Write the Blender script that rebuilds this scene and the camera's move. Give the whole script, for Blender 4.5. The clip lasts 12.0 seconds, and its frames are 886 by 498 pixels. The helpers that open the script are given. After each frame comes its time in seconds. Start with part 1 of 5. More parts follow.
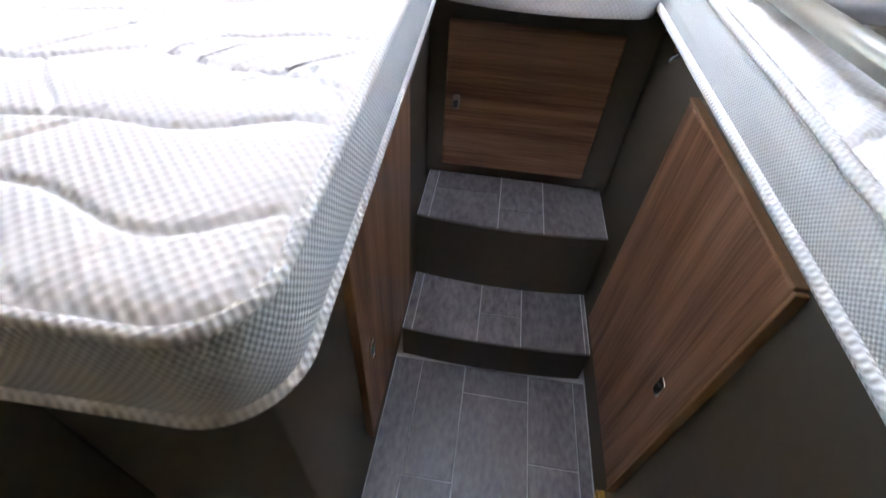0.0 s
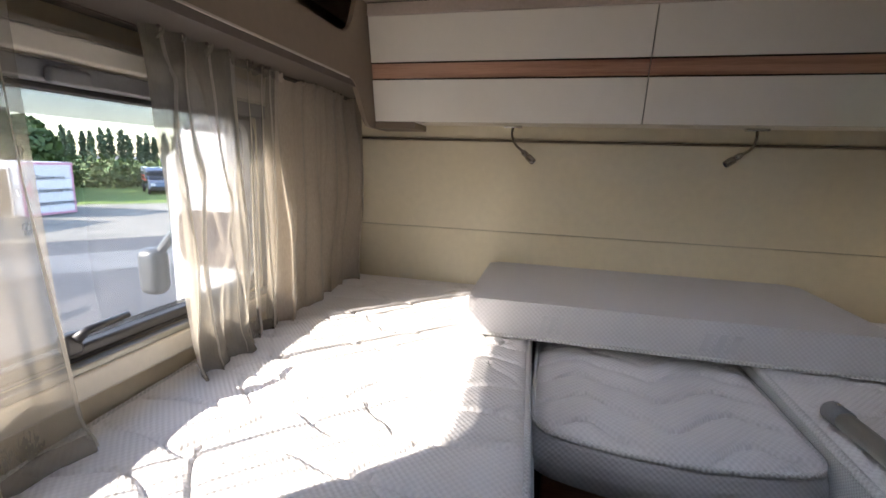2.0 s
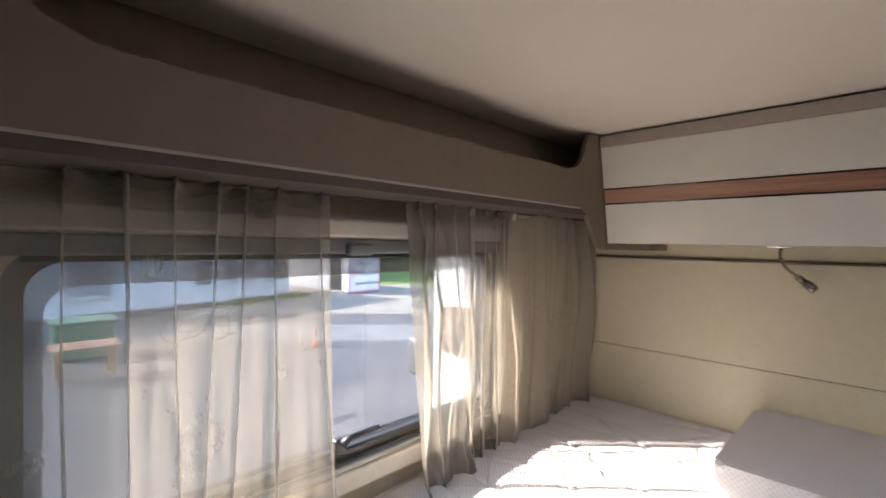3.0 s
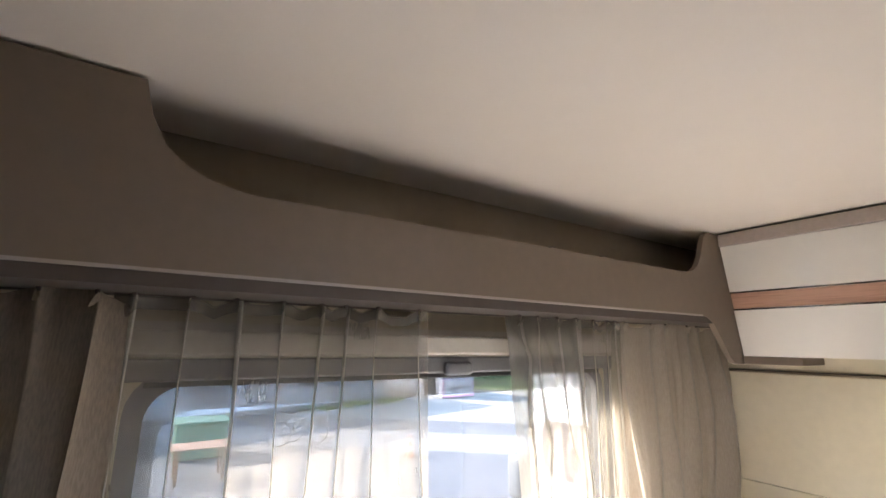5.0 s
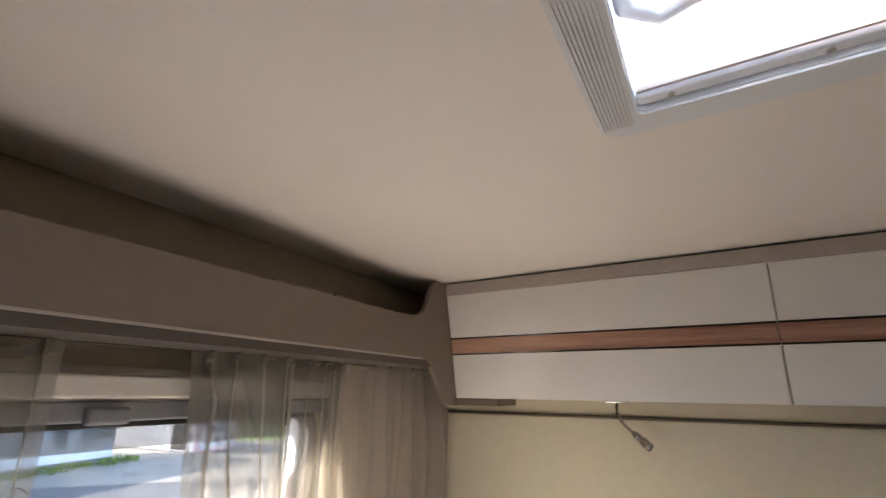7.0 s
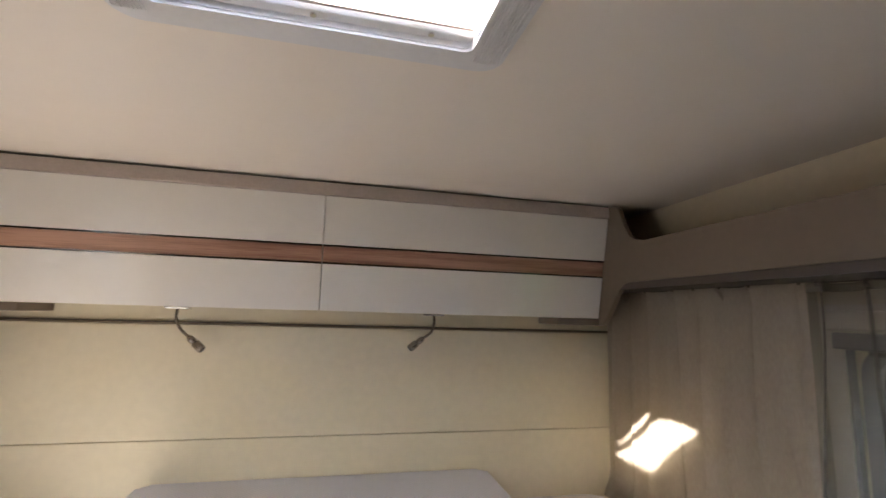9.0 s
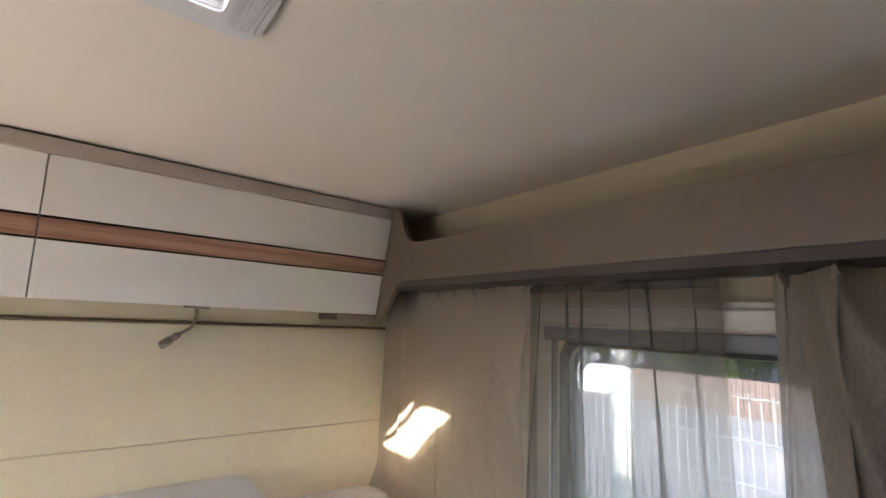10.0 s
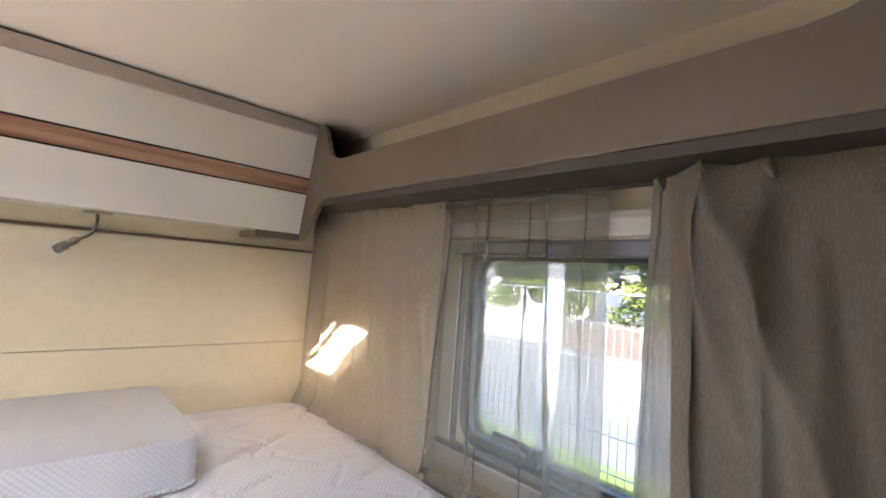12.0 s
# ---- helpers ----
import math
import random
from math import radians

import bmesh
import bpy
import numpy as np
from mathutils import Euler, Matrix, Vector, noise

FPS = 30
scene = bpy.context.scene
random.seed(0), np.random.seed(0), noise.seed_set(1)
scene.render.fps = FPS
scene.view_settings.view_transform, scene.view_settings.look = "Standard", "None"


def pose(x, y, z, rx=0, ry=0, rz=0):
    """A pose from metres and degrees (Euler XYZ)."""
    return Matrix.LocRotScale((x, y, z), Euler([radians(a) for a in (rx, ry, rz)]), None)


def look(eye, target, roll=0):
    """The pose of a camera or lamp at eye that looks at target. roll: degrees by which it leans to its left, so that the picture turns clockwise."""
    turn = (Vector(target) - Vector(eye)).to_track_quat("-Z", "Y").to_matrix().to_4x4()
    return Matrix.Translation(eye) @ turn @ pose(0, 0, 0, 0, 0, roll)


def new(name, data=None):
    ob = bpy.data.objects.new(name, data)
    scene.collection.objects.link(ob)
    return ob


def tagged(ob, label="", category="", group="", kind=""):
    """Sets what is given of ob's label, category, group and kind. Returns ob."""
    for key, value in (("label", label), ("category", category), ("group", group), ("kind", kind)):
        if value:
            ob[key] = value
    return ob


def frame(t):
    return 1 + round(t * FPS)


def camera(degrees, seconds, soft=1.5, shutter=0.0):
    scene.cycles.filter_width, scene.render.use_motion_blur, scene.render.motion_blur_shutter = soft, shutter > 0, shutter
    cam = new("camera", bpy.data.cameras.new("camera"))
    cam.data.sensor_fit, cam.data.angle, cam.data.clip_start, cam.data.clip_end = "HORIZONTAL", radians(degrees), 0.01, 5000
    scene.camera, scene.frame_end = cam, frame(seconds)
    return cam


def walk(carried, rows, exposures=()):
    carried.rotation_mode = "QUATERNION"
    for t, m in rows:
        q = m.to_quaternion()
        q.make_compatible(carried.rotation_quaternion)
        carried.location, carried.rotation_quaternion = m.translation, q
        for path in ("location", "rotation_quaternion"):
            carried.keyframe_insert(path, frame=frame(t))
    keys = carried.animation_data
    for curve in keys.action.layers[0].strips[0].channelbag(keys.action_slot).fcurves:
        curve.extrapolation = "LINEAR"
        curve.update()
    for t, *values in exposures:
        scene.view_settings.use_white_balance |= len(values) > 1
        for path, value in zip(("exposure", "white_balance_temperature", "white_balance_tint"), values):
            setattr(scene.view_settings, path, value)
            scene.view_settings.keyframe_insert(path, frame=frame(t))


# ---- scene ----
from mathutils import noise

cam = camera(89.6, 12.0, shutter=0.15)
PATH = [
    (0, (-0.095, -0.01, 1.341), (-0.223, 1.397, -0.075), 4.1),
    (0.5, (-0.187, 0.109, 1.405), (-0.335, 1.72, 0.229), 3.6),
    (1, (-0.265, 0.209, 1.469), (-0.463, 1.963, 0.529), 2.9),
    (1.5, (-0.288, 0.273, 1.557), (-0.589, 2.132, 0.885), 2.2),
    (2, (-0.265, 0.359, 1.612), (-0.718, 2.271, 1.241), 1.9),
    (2.5, (-0.211, 0.418, 1.683), (-1.02, 2.234, 1.467), 1.4),
    (3, (-0.188, 0.373, 1.749), (-1.602, 1.787, 1.724), 0.9),
    (3.2, (-0.174, 0.367, 1.758), (-1.706, 1.65, 1.849), 1.0),
    (4.8, (-0.229, 0.394, 1.762), (-1.878, 1.467, 2.119), 0.6),
    (5, (-0.232, 0.391, 1.784), (-1.874, 1.455, 2.199), 0.7),
    (5.5, (-0.241, 0.423, 1.792), (-1.844, 1.487, 2.339), 0.2),
    (6, (-0.27, 0.473, 1.782), (-1.731, 1.71, 2.362), -0.2),
    (6.5, (-0.228, 0.509, 1.785), (-1.523, 1.914, 2.373), -0.1),
    (7, (-0.155, 0.553, 1.779), (-1.121, 2.195, 2.386), 0.7),
    (7.2, (-0.141, 0.563, 1.766), (-0.917, 2.3, 2.382), 0.9),
    (8.8, (0.04, 0.557, 1.765), (0.262, 2.525, 2.046), 1.7),
    (9, (0.054, 0.551, 1.761), (0.49, 2.483, 2.046), 1.7),
    (9.5, (0.112, 0.548, 1.758), (1.037, 2.295, 2.062), 2.2),
    (10, (0.135, 0.516, 1.745), (1.322, 2.094, 2.066), 2.5),
    (10.5, (0.18, 0.479, 1.735), (1.5, 1.946, 2.057), 2.9),
    (11, (0.209, 0.469, 1.717), (1.639, 1.831, 2.034), 2.7),
    (11.5, (0.283, 0.463, 1.685), (1.733, 1.807, 1.986), 3.5),
    (12, (0.242, 0.451, 1.649), (1.589, 1.924, 1.775), 4.4),
]
walk(cam, [(t, look(eye, target, roll)) for t, eye, target, roll in PATH],
     [(0, 6.92, 7000, 11), (0.4, 5.32, 7050, 11), (0.9, 4.6, 6800, 11), (1.5, 4.12, 6750, 12), (2.0, 3.98, 6750, 13), (2.5, 3.95, 6850, 14), (3.0, 4.15, 6850, 15), (5.0, 4.95, 6650, 13), (5.5, 5.15, 6650, 13), (6.5, 4.7, 6750, 14), (7.0, 4.42, 6900, 14), (9.0, 4.8, 6850, 14), (10.0, 5.3, 6850, 14), (10.5, 5.8, 6800, 14), (11.5, 6.05, 6800, 14), (12, 5.8, 6800, 14)])

# ---- light ----
SUN_ELEVATION = radians(30)
SUN_WAY = Vector((0.731, 0.683, 0)).normalized() * math.cos(SUN_ELEVATION) - Vector((0, 0, math.sin(SUN_ELEVATION)))
world = bpy.data.worlds.new("world")
scene.world = world
world.use_nodes = True
wn = world.node_tree.nodes
sky = wn.new("ShaderNodeTexSky")
sky.sky_type, sky.sun_disc, sky.sun_elevation = "NISHITA", False, SUN_ELEVATION
sky.sun_rotation = math.atan2(-SUN_WAY.x, -SUN_WAY.y)
world.node_tree.links.new(sky.outputs[0], wn["Background"].inputs[0])
wn["Background"].inputs[1].default_value = 0.15
sun = new("sun", bpy.data.lights.new("sun", "SUN"))
sun.data.energy, sun.data.angle, sun.data.color = 2.0, radians(0.6), (1.0, 0.95, 0.87)
sun.matrix_world = look((-20, -16, 18), Vector((-20, -16, 18)) + SUN_WAY)


# ---- materials ----
def mat(name, colour, rough=0.6, metal=0.0, spec=0.5, vary=0.06, scale=6.0, bump=0.0, bump_scale=120.0, coat=0.0, stretch=(1, 1, 1), detail=None, pieces=0.0):
    m = bpy.data.materials.new(name)
    m.use_nodes = True
    nt = m.node_tree
    b = nt.nodes["Principled BSDF"]
    b.inputs["Roughness"].default_value = rough
    b.inputs["Metallic"].default_value = metal
    b.inputs["Specular IOR Level"].default_value = spec
    b.inputs["Coat Weight"].default_value = coat
    tc = nt.nodes.new("ShaderNodeTexCoord")
    mp = nt.nodes.new("ShaderNodeMapping")
    mp.inputs["Scale"].default_value = stretch
    nt.links.new(tc.outputs["Object"], mp.inputs[0])
    n1 = nt.nodes.new("ShaderNodeTexNoise")
    n1.inputs["Scale"].default_value, n1.inputs["Detail"].default_value = scale, 5
    n2 = nt.nodes.new("ShaderNodeTexNoise")
    n2.inputs["Scale"].default_value, n2.inputs["Detail"].default_value = scale * 14, 3
    nt.links.new(mp.outputs[0], n1.inputs["Vector"])
    nt.links.new(mp.outputs[0], n2.inputs["Vector"])
    add = nt.nodes.new("ShaderNodeMath")
    add.operation = "ADD"
    nt.links.new(n1.outputs["Fac"], add.inputs[0])
    nt.links.new(n2.outputs["Fac"], add.inputs[1])
    ramp = nt.nodes.new("ShaderNodeMapRange")
    ramp.inputs["From Min"].default_value, ramp.inputs["From Max"].default_value = 0.7, 1.3
    nt.links.new(add.outputs[0], ramp.inputs["Value"])
    mix = nt.nodes.new("ShaderNodeMix")
    mix.data_type = "RGBA"
    lo = [c * (1 - vary) for c in colour]
    hi = [min(1, c * (1 + vary)) for c in colour]
    if detail:
        lo, hi = colour, detail
    mix.inputs["A"].default_value, mix.inputs["B"].default_value = (*lo, 1), (*hi, 1)
    nt.links.new(ramp.outputs[0], mix.inputs["Factor"])
    if pieces:
        info = nt.nodes.new("ShaderNodeObjectInfo")
        tone = nt.nodes.new("ShaderNodeMapRange")
        tone.inputs["To Min"].default_value, tone.inputs["To Max"].default_value = 1 - pieces, 1 + pieces
        nt.links.new(info.outputs["Random"], tone.inputs["Value"])
        scale_node = nt.nodes.new("ShaderNodeVectorMath")
        scale_node.operation = "SCALE"
        nt.links.new(mix.outputs["Result"], scale_node.inputs[0])
        nt.links.new(tone.outputs[0], scale_node.inputs["Scale"])
        nt.links.new(scale_node.outputs[0], b.inputs["Base Color"])
    else:
        nt.links.new(mix.outputs["Result"], b.inputs["Base Color"])
    if bump:
        n3 = nt.nodes.new("ShaderNodeTexNoise")
        n3.inputs["Scale"].default_value, n3.inputs["Detail"].default_value = bump_scale, 3
        nt.links.new(mp.outputs[0], n3.inputs["Vector"])
        bn = nt.nodes.new("ShaderNodeBump")
        bn.inputs["Strength"].default_value, bn.inputs["Distance"].default_value = bump, 0.004
        nt.links.new(n3.outputs["Fac"], bn.inputs["Height"])
        nt.links.new(bn.outputs[0], b.inputs["Normal"])
    return m


def wood(name, dark, light, along, rough=0.4, density=26.0):
    """Straight-grained veneer; along: the axis of the grain."""
    m = bpy.data.materials.new(name)
    m.use_nodes = True
    nt = m.node_tree
    b = nt.nodes["Principled BSDF"]
    b.inputs["Roughness"].default_value = rough
    tc = nt.nodes.new("ShaderNodeTexCoord")
    mp = nt.nodes.new("ShaderNodeMapping")
    mp.inputs["Scale"].default_value = [0.035 if n == along else 1.0 for n in range(3)]
    nt.links.new(tc.outputs["Object"], mp.inputs[0])
    outs = []
    for sc, det in ((density, 6), (density * 7, 4)):
        n = nt.nodes.new("ShaderNodeTexNoise")
        n.inputs["Scale"].default_value, n.inputs["Detail"].default_value = sc, det
        nt.links.new(mp.outputs[0], n.inputs["Vector"])
        outs.append(n.outputs["Fac"])
    mixv = nt.nodes.new("ShaderNodeMix")
    mixv.inputs["Factor"].default_value = 0.33
    nt.links.new(outs[0], mixv.inputs["A"])
    nt.links.new(outs[1], mixv.inputs["B"])
    ramp = nt.nodes.new("ShaderNodeValToRGB")
    e = ramp.color_ramp.elements
    e[0].position, e[0].color = 0.38, (*dark, 1)
    e[1].position, e[1].color = 0.60, (*light, 1)
    nt.links.new(mixv.outputs["Result"], ramp.inputs[0])
    nt.links.new(ramp.outputs[0], b.inputs["Base Color"])
    bn = nt.nodes.new("ShaderNodeBump")
    bn.inputs["Strength"].default_value, bn.inputs["Distance"].default_value = 0.12, 0.001
    nt.links.new(outs[1], bn.inputs["Height"])
    nt.links.new(bn.outputs[0], b.inputs["Normal"])
    return m


def waffle(name, colour, pitch, strength=0.5, dark=0.86, axes=(0, 1)):
    """Knitted ticking with a small checked relief, its hollows shaded in colour by dark."""
    m = bpy.data.materials.new(name)
    m.use_nodes = True
    nt = m.node_tree
    b = nt.nodes["Principled BSDF"]
    b.inputs["Roughness"].default_value = 0.92
    b.inputs["Sheen Weight"].default_value = 0.15
    tc = nt.nodes.new("ShaderNodeTexCoord")
    sp = nt.nodes.new("ShaderNodeSeparateXYZ")
    nt.links.new(tc.outputs["Object"], sp.inputs[0])
    both = nt.nodes.new("ShaderNodeMath")
    nt.links.new(sp.outputs[1], both.inputs[0])
    nt.links.new(sp.outputs[2], both.inputs[1])
    level = nt.nodes.new("ShaderNodeMath")
    nt.links.new(sp.outputs[0], level.inputs[0])
    nt.links.new(sp.outputs[1], level.inputs[1])
    coords = [sp.outputs[0], sp.outputs[1], sp.outputs[2], both.outputs[0], level.outputs[0]]
    waves = []
    for n, k in zip(axes, (2 * math.pi / pitch, 2 * math.pi / pitch)):
        mul = nt.nodes.new("ShaderNodeMath")
        mul.operation = "MULTIPLY"
        mul.inputs[1].default_value = k
        nt.links.new(coords[n], mul.inputs[0])
        sn = nt.nodes.new("ShaderNodeMath")
        sn.operation = "SINE"
        nt.links.new(mul.outputs[0], sn.inputs[0])
        waves.append(sn)
    pr = nt.nodes.new("ShaderNodeMath")
    pr.operation = "MULTIPLY"
    nt.links.new(waves[0].outputs[0], pr.inputs[0])
    nt.links.new(waves[1].outputs[0], pr.inputs[1])
    mr = nt.nodes.new("ShaderNodeMapRange")
    mr.inputs["From Min"].default_value, mr.inputs["From Max"].default_value = -1, 1
    nt.links.new(pr.outputs[0], mr.inputs["Value"])
    noise_node = nt.nodes.new("ShaderNodeTexNoise")
    noise_node.inputs["Scale"].default_value = 3.0
    nt.links.new(tc.outputs["Object"], noise_node.inputs["Vector"])
    mix = nt.nodes.new("ShaderNodeMix")
    mix.data_type = "RGBA"
    mix.inputs["A"].default_value = (*[c * dark for c in colour], 1)
    mix.inputs["B"].default_value = (*colour, 1)
    nt.links.new(mr.outputs[0], mix.inputs["Factor"])
    mix2 = nt.nodes.new("ShaderNodeMix")
    mix2.data_type = "RGBA"
    mix2.blend_type = "MULTIPLY"
    mix2.inputs["Factor"].default_value = 0.12
    nt.links.new(mix.outputs["Result"], mix2.inputs["A"])
    nt.links.new(noise_node.outputs["Fac"], mix2.inputs["B"])
    nt.links.new(mix2.outputs["Result"], b.inputs["Base Color"])
    bn = nt.nodes.new("ShaderNodeBump")
    bn.inputs["Strength"].default_value, bn.inputs["Distance"].default_value = strength, 0.002
    nt.links.new(mr.outputs[0], bn.inputs["Height"])
    nt.links.new(bn.outputs[0], b.inputs["Normal"])
    return m


def sheer(name, colour, clear, weave=900.0, through_light=0.4, slubs=0.08):
    """Thin woven curtain: part open mesh, part thread that lets light through."""
    m = bpy.data.materials.new(name)
    m.use_nodes = True
    nt = m.node_tree
    nt.nodes.remove(nt.nodes["Principled BSDF"])
    out = nt.nodes["Material Output"]
    tr = nt.nodes.new("ShaderNodeBsdfTransparent")
    df = nt.nodes.new("ShaderNodeBsdfDiffuse")
    tl = nt.nodes.new("ShaderNodeBsdfTranslucent")
    df.inputs[0].default_value = (*colour, 1)
    tl.inputs[0].default_value = (*colour, 1)
    a = nt.nodes.new("ShaderNodeMixShader")
    a.inputs[0].default_value = through_light
    nt.links.new(df.outputs[0], a.inputs[1])
    nt.links.new(tl.outputs[0], a.inputs[2])
    tc = nt.nodes.new("ShaderNodeTexCoord")
    mp = nt.nodes.new("ShaderNodeMapping")
    mp.inputs["Scale"].default_value = (1, 1, 0.22)
    nt.links.new(tc.outputs["Object"], mp.inputs[0])
    n = nt.nodes.new("ShaderNodeTexNoise")
    n.inputs["Scale"].default_value, n.inputs["Detail"].default_value = weave / 3, 2
    nt.links.new(mp.outputs[0], n.inputs["Vector"])
    slub = nt.nodes.new("ShaderNodeMix")
    slub.data_type = "RGBA"
    slub.inputs["A"].default_value = (*[c * (1 - slubs) for c in colour], 1)
    slub.inputs["B"].default_value = (*[c * (1 + slubs) for c in colour], 1)
    sm = nt.nodes.new("ShaderNodeMapRange")
    sm.inputs["From Min"].default_value, sm.inputs["From Max"].default_value = 0.3, 0.7
    nt.links.new(n.outputs["Fac"], sm.inputs["Value"])
    nt.links.new(sm.outputs[0], slub.inputs["Factor"])
    nt.links.new(slub.outputs["Result"], df.inputs[0])
    nt.links.new(slub.outputs["Result"], tl.inputs[0])
    big = nt.nodes.new("ShaderNodeTexNoise")
    big.inputs["Scale"].default_value = 9
    nt.links.new(tc.outputs["Object"], big.inputs["Vector"])
    mr = nt.nodes.new("ShaderNodeMapRange")
    mr.inputs["From Min"].default_value, mr.inputs["From Max"].default_value = 0.3, 0.7
    mr.inputs["To Min"].default_value, mr.inputs["To Max"].default_value = max(0, clear * 0.97), clear * 1.03
    nt.links.new(n.outputs["Fac"], mr.inputs["Value"])
    mr2 = nt.nodes.new("ShaderNodeMapRange")
    mr2.inputs["From Min"].default_value, mr2.inputs["From Max"].default_value = 0.3, 0.7
    mr2.inputs["To Min"].default_value, mr2.inputs["To Max"].default_value = 0.93, 1.06
    nt.links.new(big.outputs["Fac"], mr2.inputs["Value"])
    ml = nt.nodes.new("ShaderNodeMath")
    ml.operation = "MULTIPLY"
    nt.links.new(mr.outputs[0], ml.inputs[0])
    nt.links.new(mr2.outputs[0], ml.inputs[1])
    mx = nt.nodes.new("ShaderNodeMixShader")
    nt.links.new(ml.outputs[0], mx.inputs[0])
    nt.links.new(a.outputs[0], mx.inputs[1])
    nt.links.new(tr.outputs[0], mx.inputs[2])
    nt.links.new(mx.outputs[0], out.inputs[0])
    return m


def clear_pane(name, tint=(0.93, 0.95, 0.96), gloss=0.035, milk=0.0):
    m = bpy.data.materials.new(name)
    m.use_nodes = True
    nt = m.node_tree
    nt.nodes.remove(nt.nodes["Principled BSDF"])
    tr = nt.nodes.new("ShaderNodeBsdfTransparent")
    tr.inputs[0].default_value = (*tint, 1)
    gl = nt.nodes.new("ShaderNodeBsdfGlossy")
    gl.inputs["Roughness"].default_value = 0.03
    mx = nt.nodes.new("ShaderNodeMixShader")
    mx.inputs[0].default_value = gloss
    nt.links.new(tr.outputs[0], mx.inputs[1])
    nt.links.new(gl.outputs[0], mx.inputs[2])
    last = mx
    if milk:
        tl = nt.nodes.new("ShaderNodeBsdfTranslucent")
        tl.inputs[0].default_value = (0.9, 0.9, 0.9, 1)
        last = nt.nodes.new("ShaderNodeMixShader")
        last.inputs[0].default_value = milk
        nt.links.new(mx.outputs[0], last.inputs[1])
        nt.links.new(tl.outputs[0], last.inputs[2])
    nt.links.new(last.outputs[0], nt.nodes["Material Output"].inputs[0])
    return m


CEILING = mat("ceiling_lining", (0.81, 0.73, 0.635), 0.55, vary=0.012, scale=1.2, bump=0.03, bump_scale=400)
CREAM = mat("cream_vinyl", (0.72, 0.645, 0.48), 0.55, vary=0.04, scale=2.5, bump=0.08, bump_scale=420)
WALLBEIGE = mat("beige_wall", (0.62, 0.54, 0.40), 0.65, vary=0.05, scale=3, bump=0.06, bump_scale=300)
TAUPE = mat("taupe_laminate", (0.198, 0.154, 0.114), 0.55, vary=0.05, scale=3, bump=0.05, bump_scale=500)
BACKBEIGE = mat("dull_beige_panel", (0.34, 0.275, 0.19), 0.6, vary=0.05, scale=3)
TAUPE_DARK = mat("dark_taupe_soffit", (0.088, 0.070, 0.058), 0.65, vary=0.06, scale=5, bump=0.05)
OLIVE = mat("olive_taupe_panel", (0.115, 0.10, 0.077), 0.5, vary=0.07, scale=3, bump=0.05, bump_scale=500)
GLOSS = mat("gloss_cream_lacquer", (0.80, 0.76, 0.69), 0.12, vary=0.015, scale=2, coat=0.6)
WHITE_IN = mat("cabinet_white", (0.70, 0.64, 0.53), 0.5, vary=0.03)
BEADING = mat("brown_beading", (0.20, 0.155, 0.105), 0.6, vary=0.1)
EDGEPALE = mat("pale_edge_band", (0.42, 0.365, 0.32), 0.4, vary=0.05)
TRIM = mat("grey_brown_trim", (0.46, 0.385, 0.33), 0.5, vary=0.07, scale=8)
CHROME = mat("chrome", (0.75, 0.74, 0.72), 0.12, 1.0, vary=0.04)
NICKEL = mat("brushed_nickel", (0.32, 0.29, 0.26), 0.25, 1.0, vary=0.1, scale=20)
BRASS = mat("brass", (0.65, 0.42, 0.14), 0.3, 1.0, vary=0.1, scale=20)
BLACK = mat("black_plastic", (0.018, 0.018, 0.02), 0.4, vary=0.15, scale=20)
GREYPL = mat("grey_plastic", (0.20, 0.20, 0.205), 0.5, vary=0.08, scale=14)
DARKGAP = mat("shadow_gap", (0.03, 0.027, 0.022), 0.8, vary=0.1)
FRAMEGREY = mat("grey_window_frame", (0.16, 0.16, 0.165), 0.45, vary=0.1, scale=8)
FRAMECREAM = mat("cream_blind_frame", (0.64, 0.59, 0.50), 0.45, vary=0.04, scale=5)
WHITEPL = mat("white_plastic", (0.70, 0.685, 0.675), 0.4, vary=0.03, scale=6, bump=0.03)
WOOD_V = wood("walnut_veneer_upright", (0.155, 0.068, 0.038), (0.43, 0.235, 0.145), 2)
WOOD_Y = wood("walnut_veneer_level", (0.155, 0.068, 0.038), (0.43, 0.235, 0.145), 0)
WOOD_STRIP = wood("walnut_strip", (0.27, 0.13, 0.085), (0.50, 0.29, 0.20), 0, 0.3, 60)
WOOD_EDGE = mat("oak_edging", (0.36, 0.20, 0.11), 0.4, vary=0.15, scale=20)
TICKING = waffle("white_knit_ticking", (0.83, 0.805, 0.80), 0.0135, 0.70, 0.87)
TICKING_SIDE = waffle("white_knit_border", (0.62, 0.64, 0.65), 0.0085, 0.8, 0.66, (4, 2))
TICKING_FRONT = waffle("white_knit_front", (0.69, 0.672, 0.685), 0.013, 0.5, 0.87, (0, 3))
MESH3D = waffle("grey_spacer_mesh", (0.62, 0.635, 0.63), 0.0075, 0.7, 0.62, (1, 2))
PIPING = waffle("white_cord", (0.78, 0.77, 0.755), 0.010, 0.9, 0.72, (1, 0))
LOGO_GREY = mat("grey_woven_border_mark", (0.575, 0.565, 0.58), 0.9, vary=0.06, scale=40, bump=0.1)
LOGO = mat("grey_woven_mark", (0.685, 0.672, 0.68), 0.9, vary=0.06, scale=40, bump=0.1)
ALU = mat("champagne_aluminium", (0.27, 0.262, 0.232), 0.45, 0.6, vary=0.06, scale=20)
DOTS = sheer("dotted_edge_print", (0.02, 0.02, 0.02), 0.5, 2400.0)
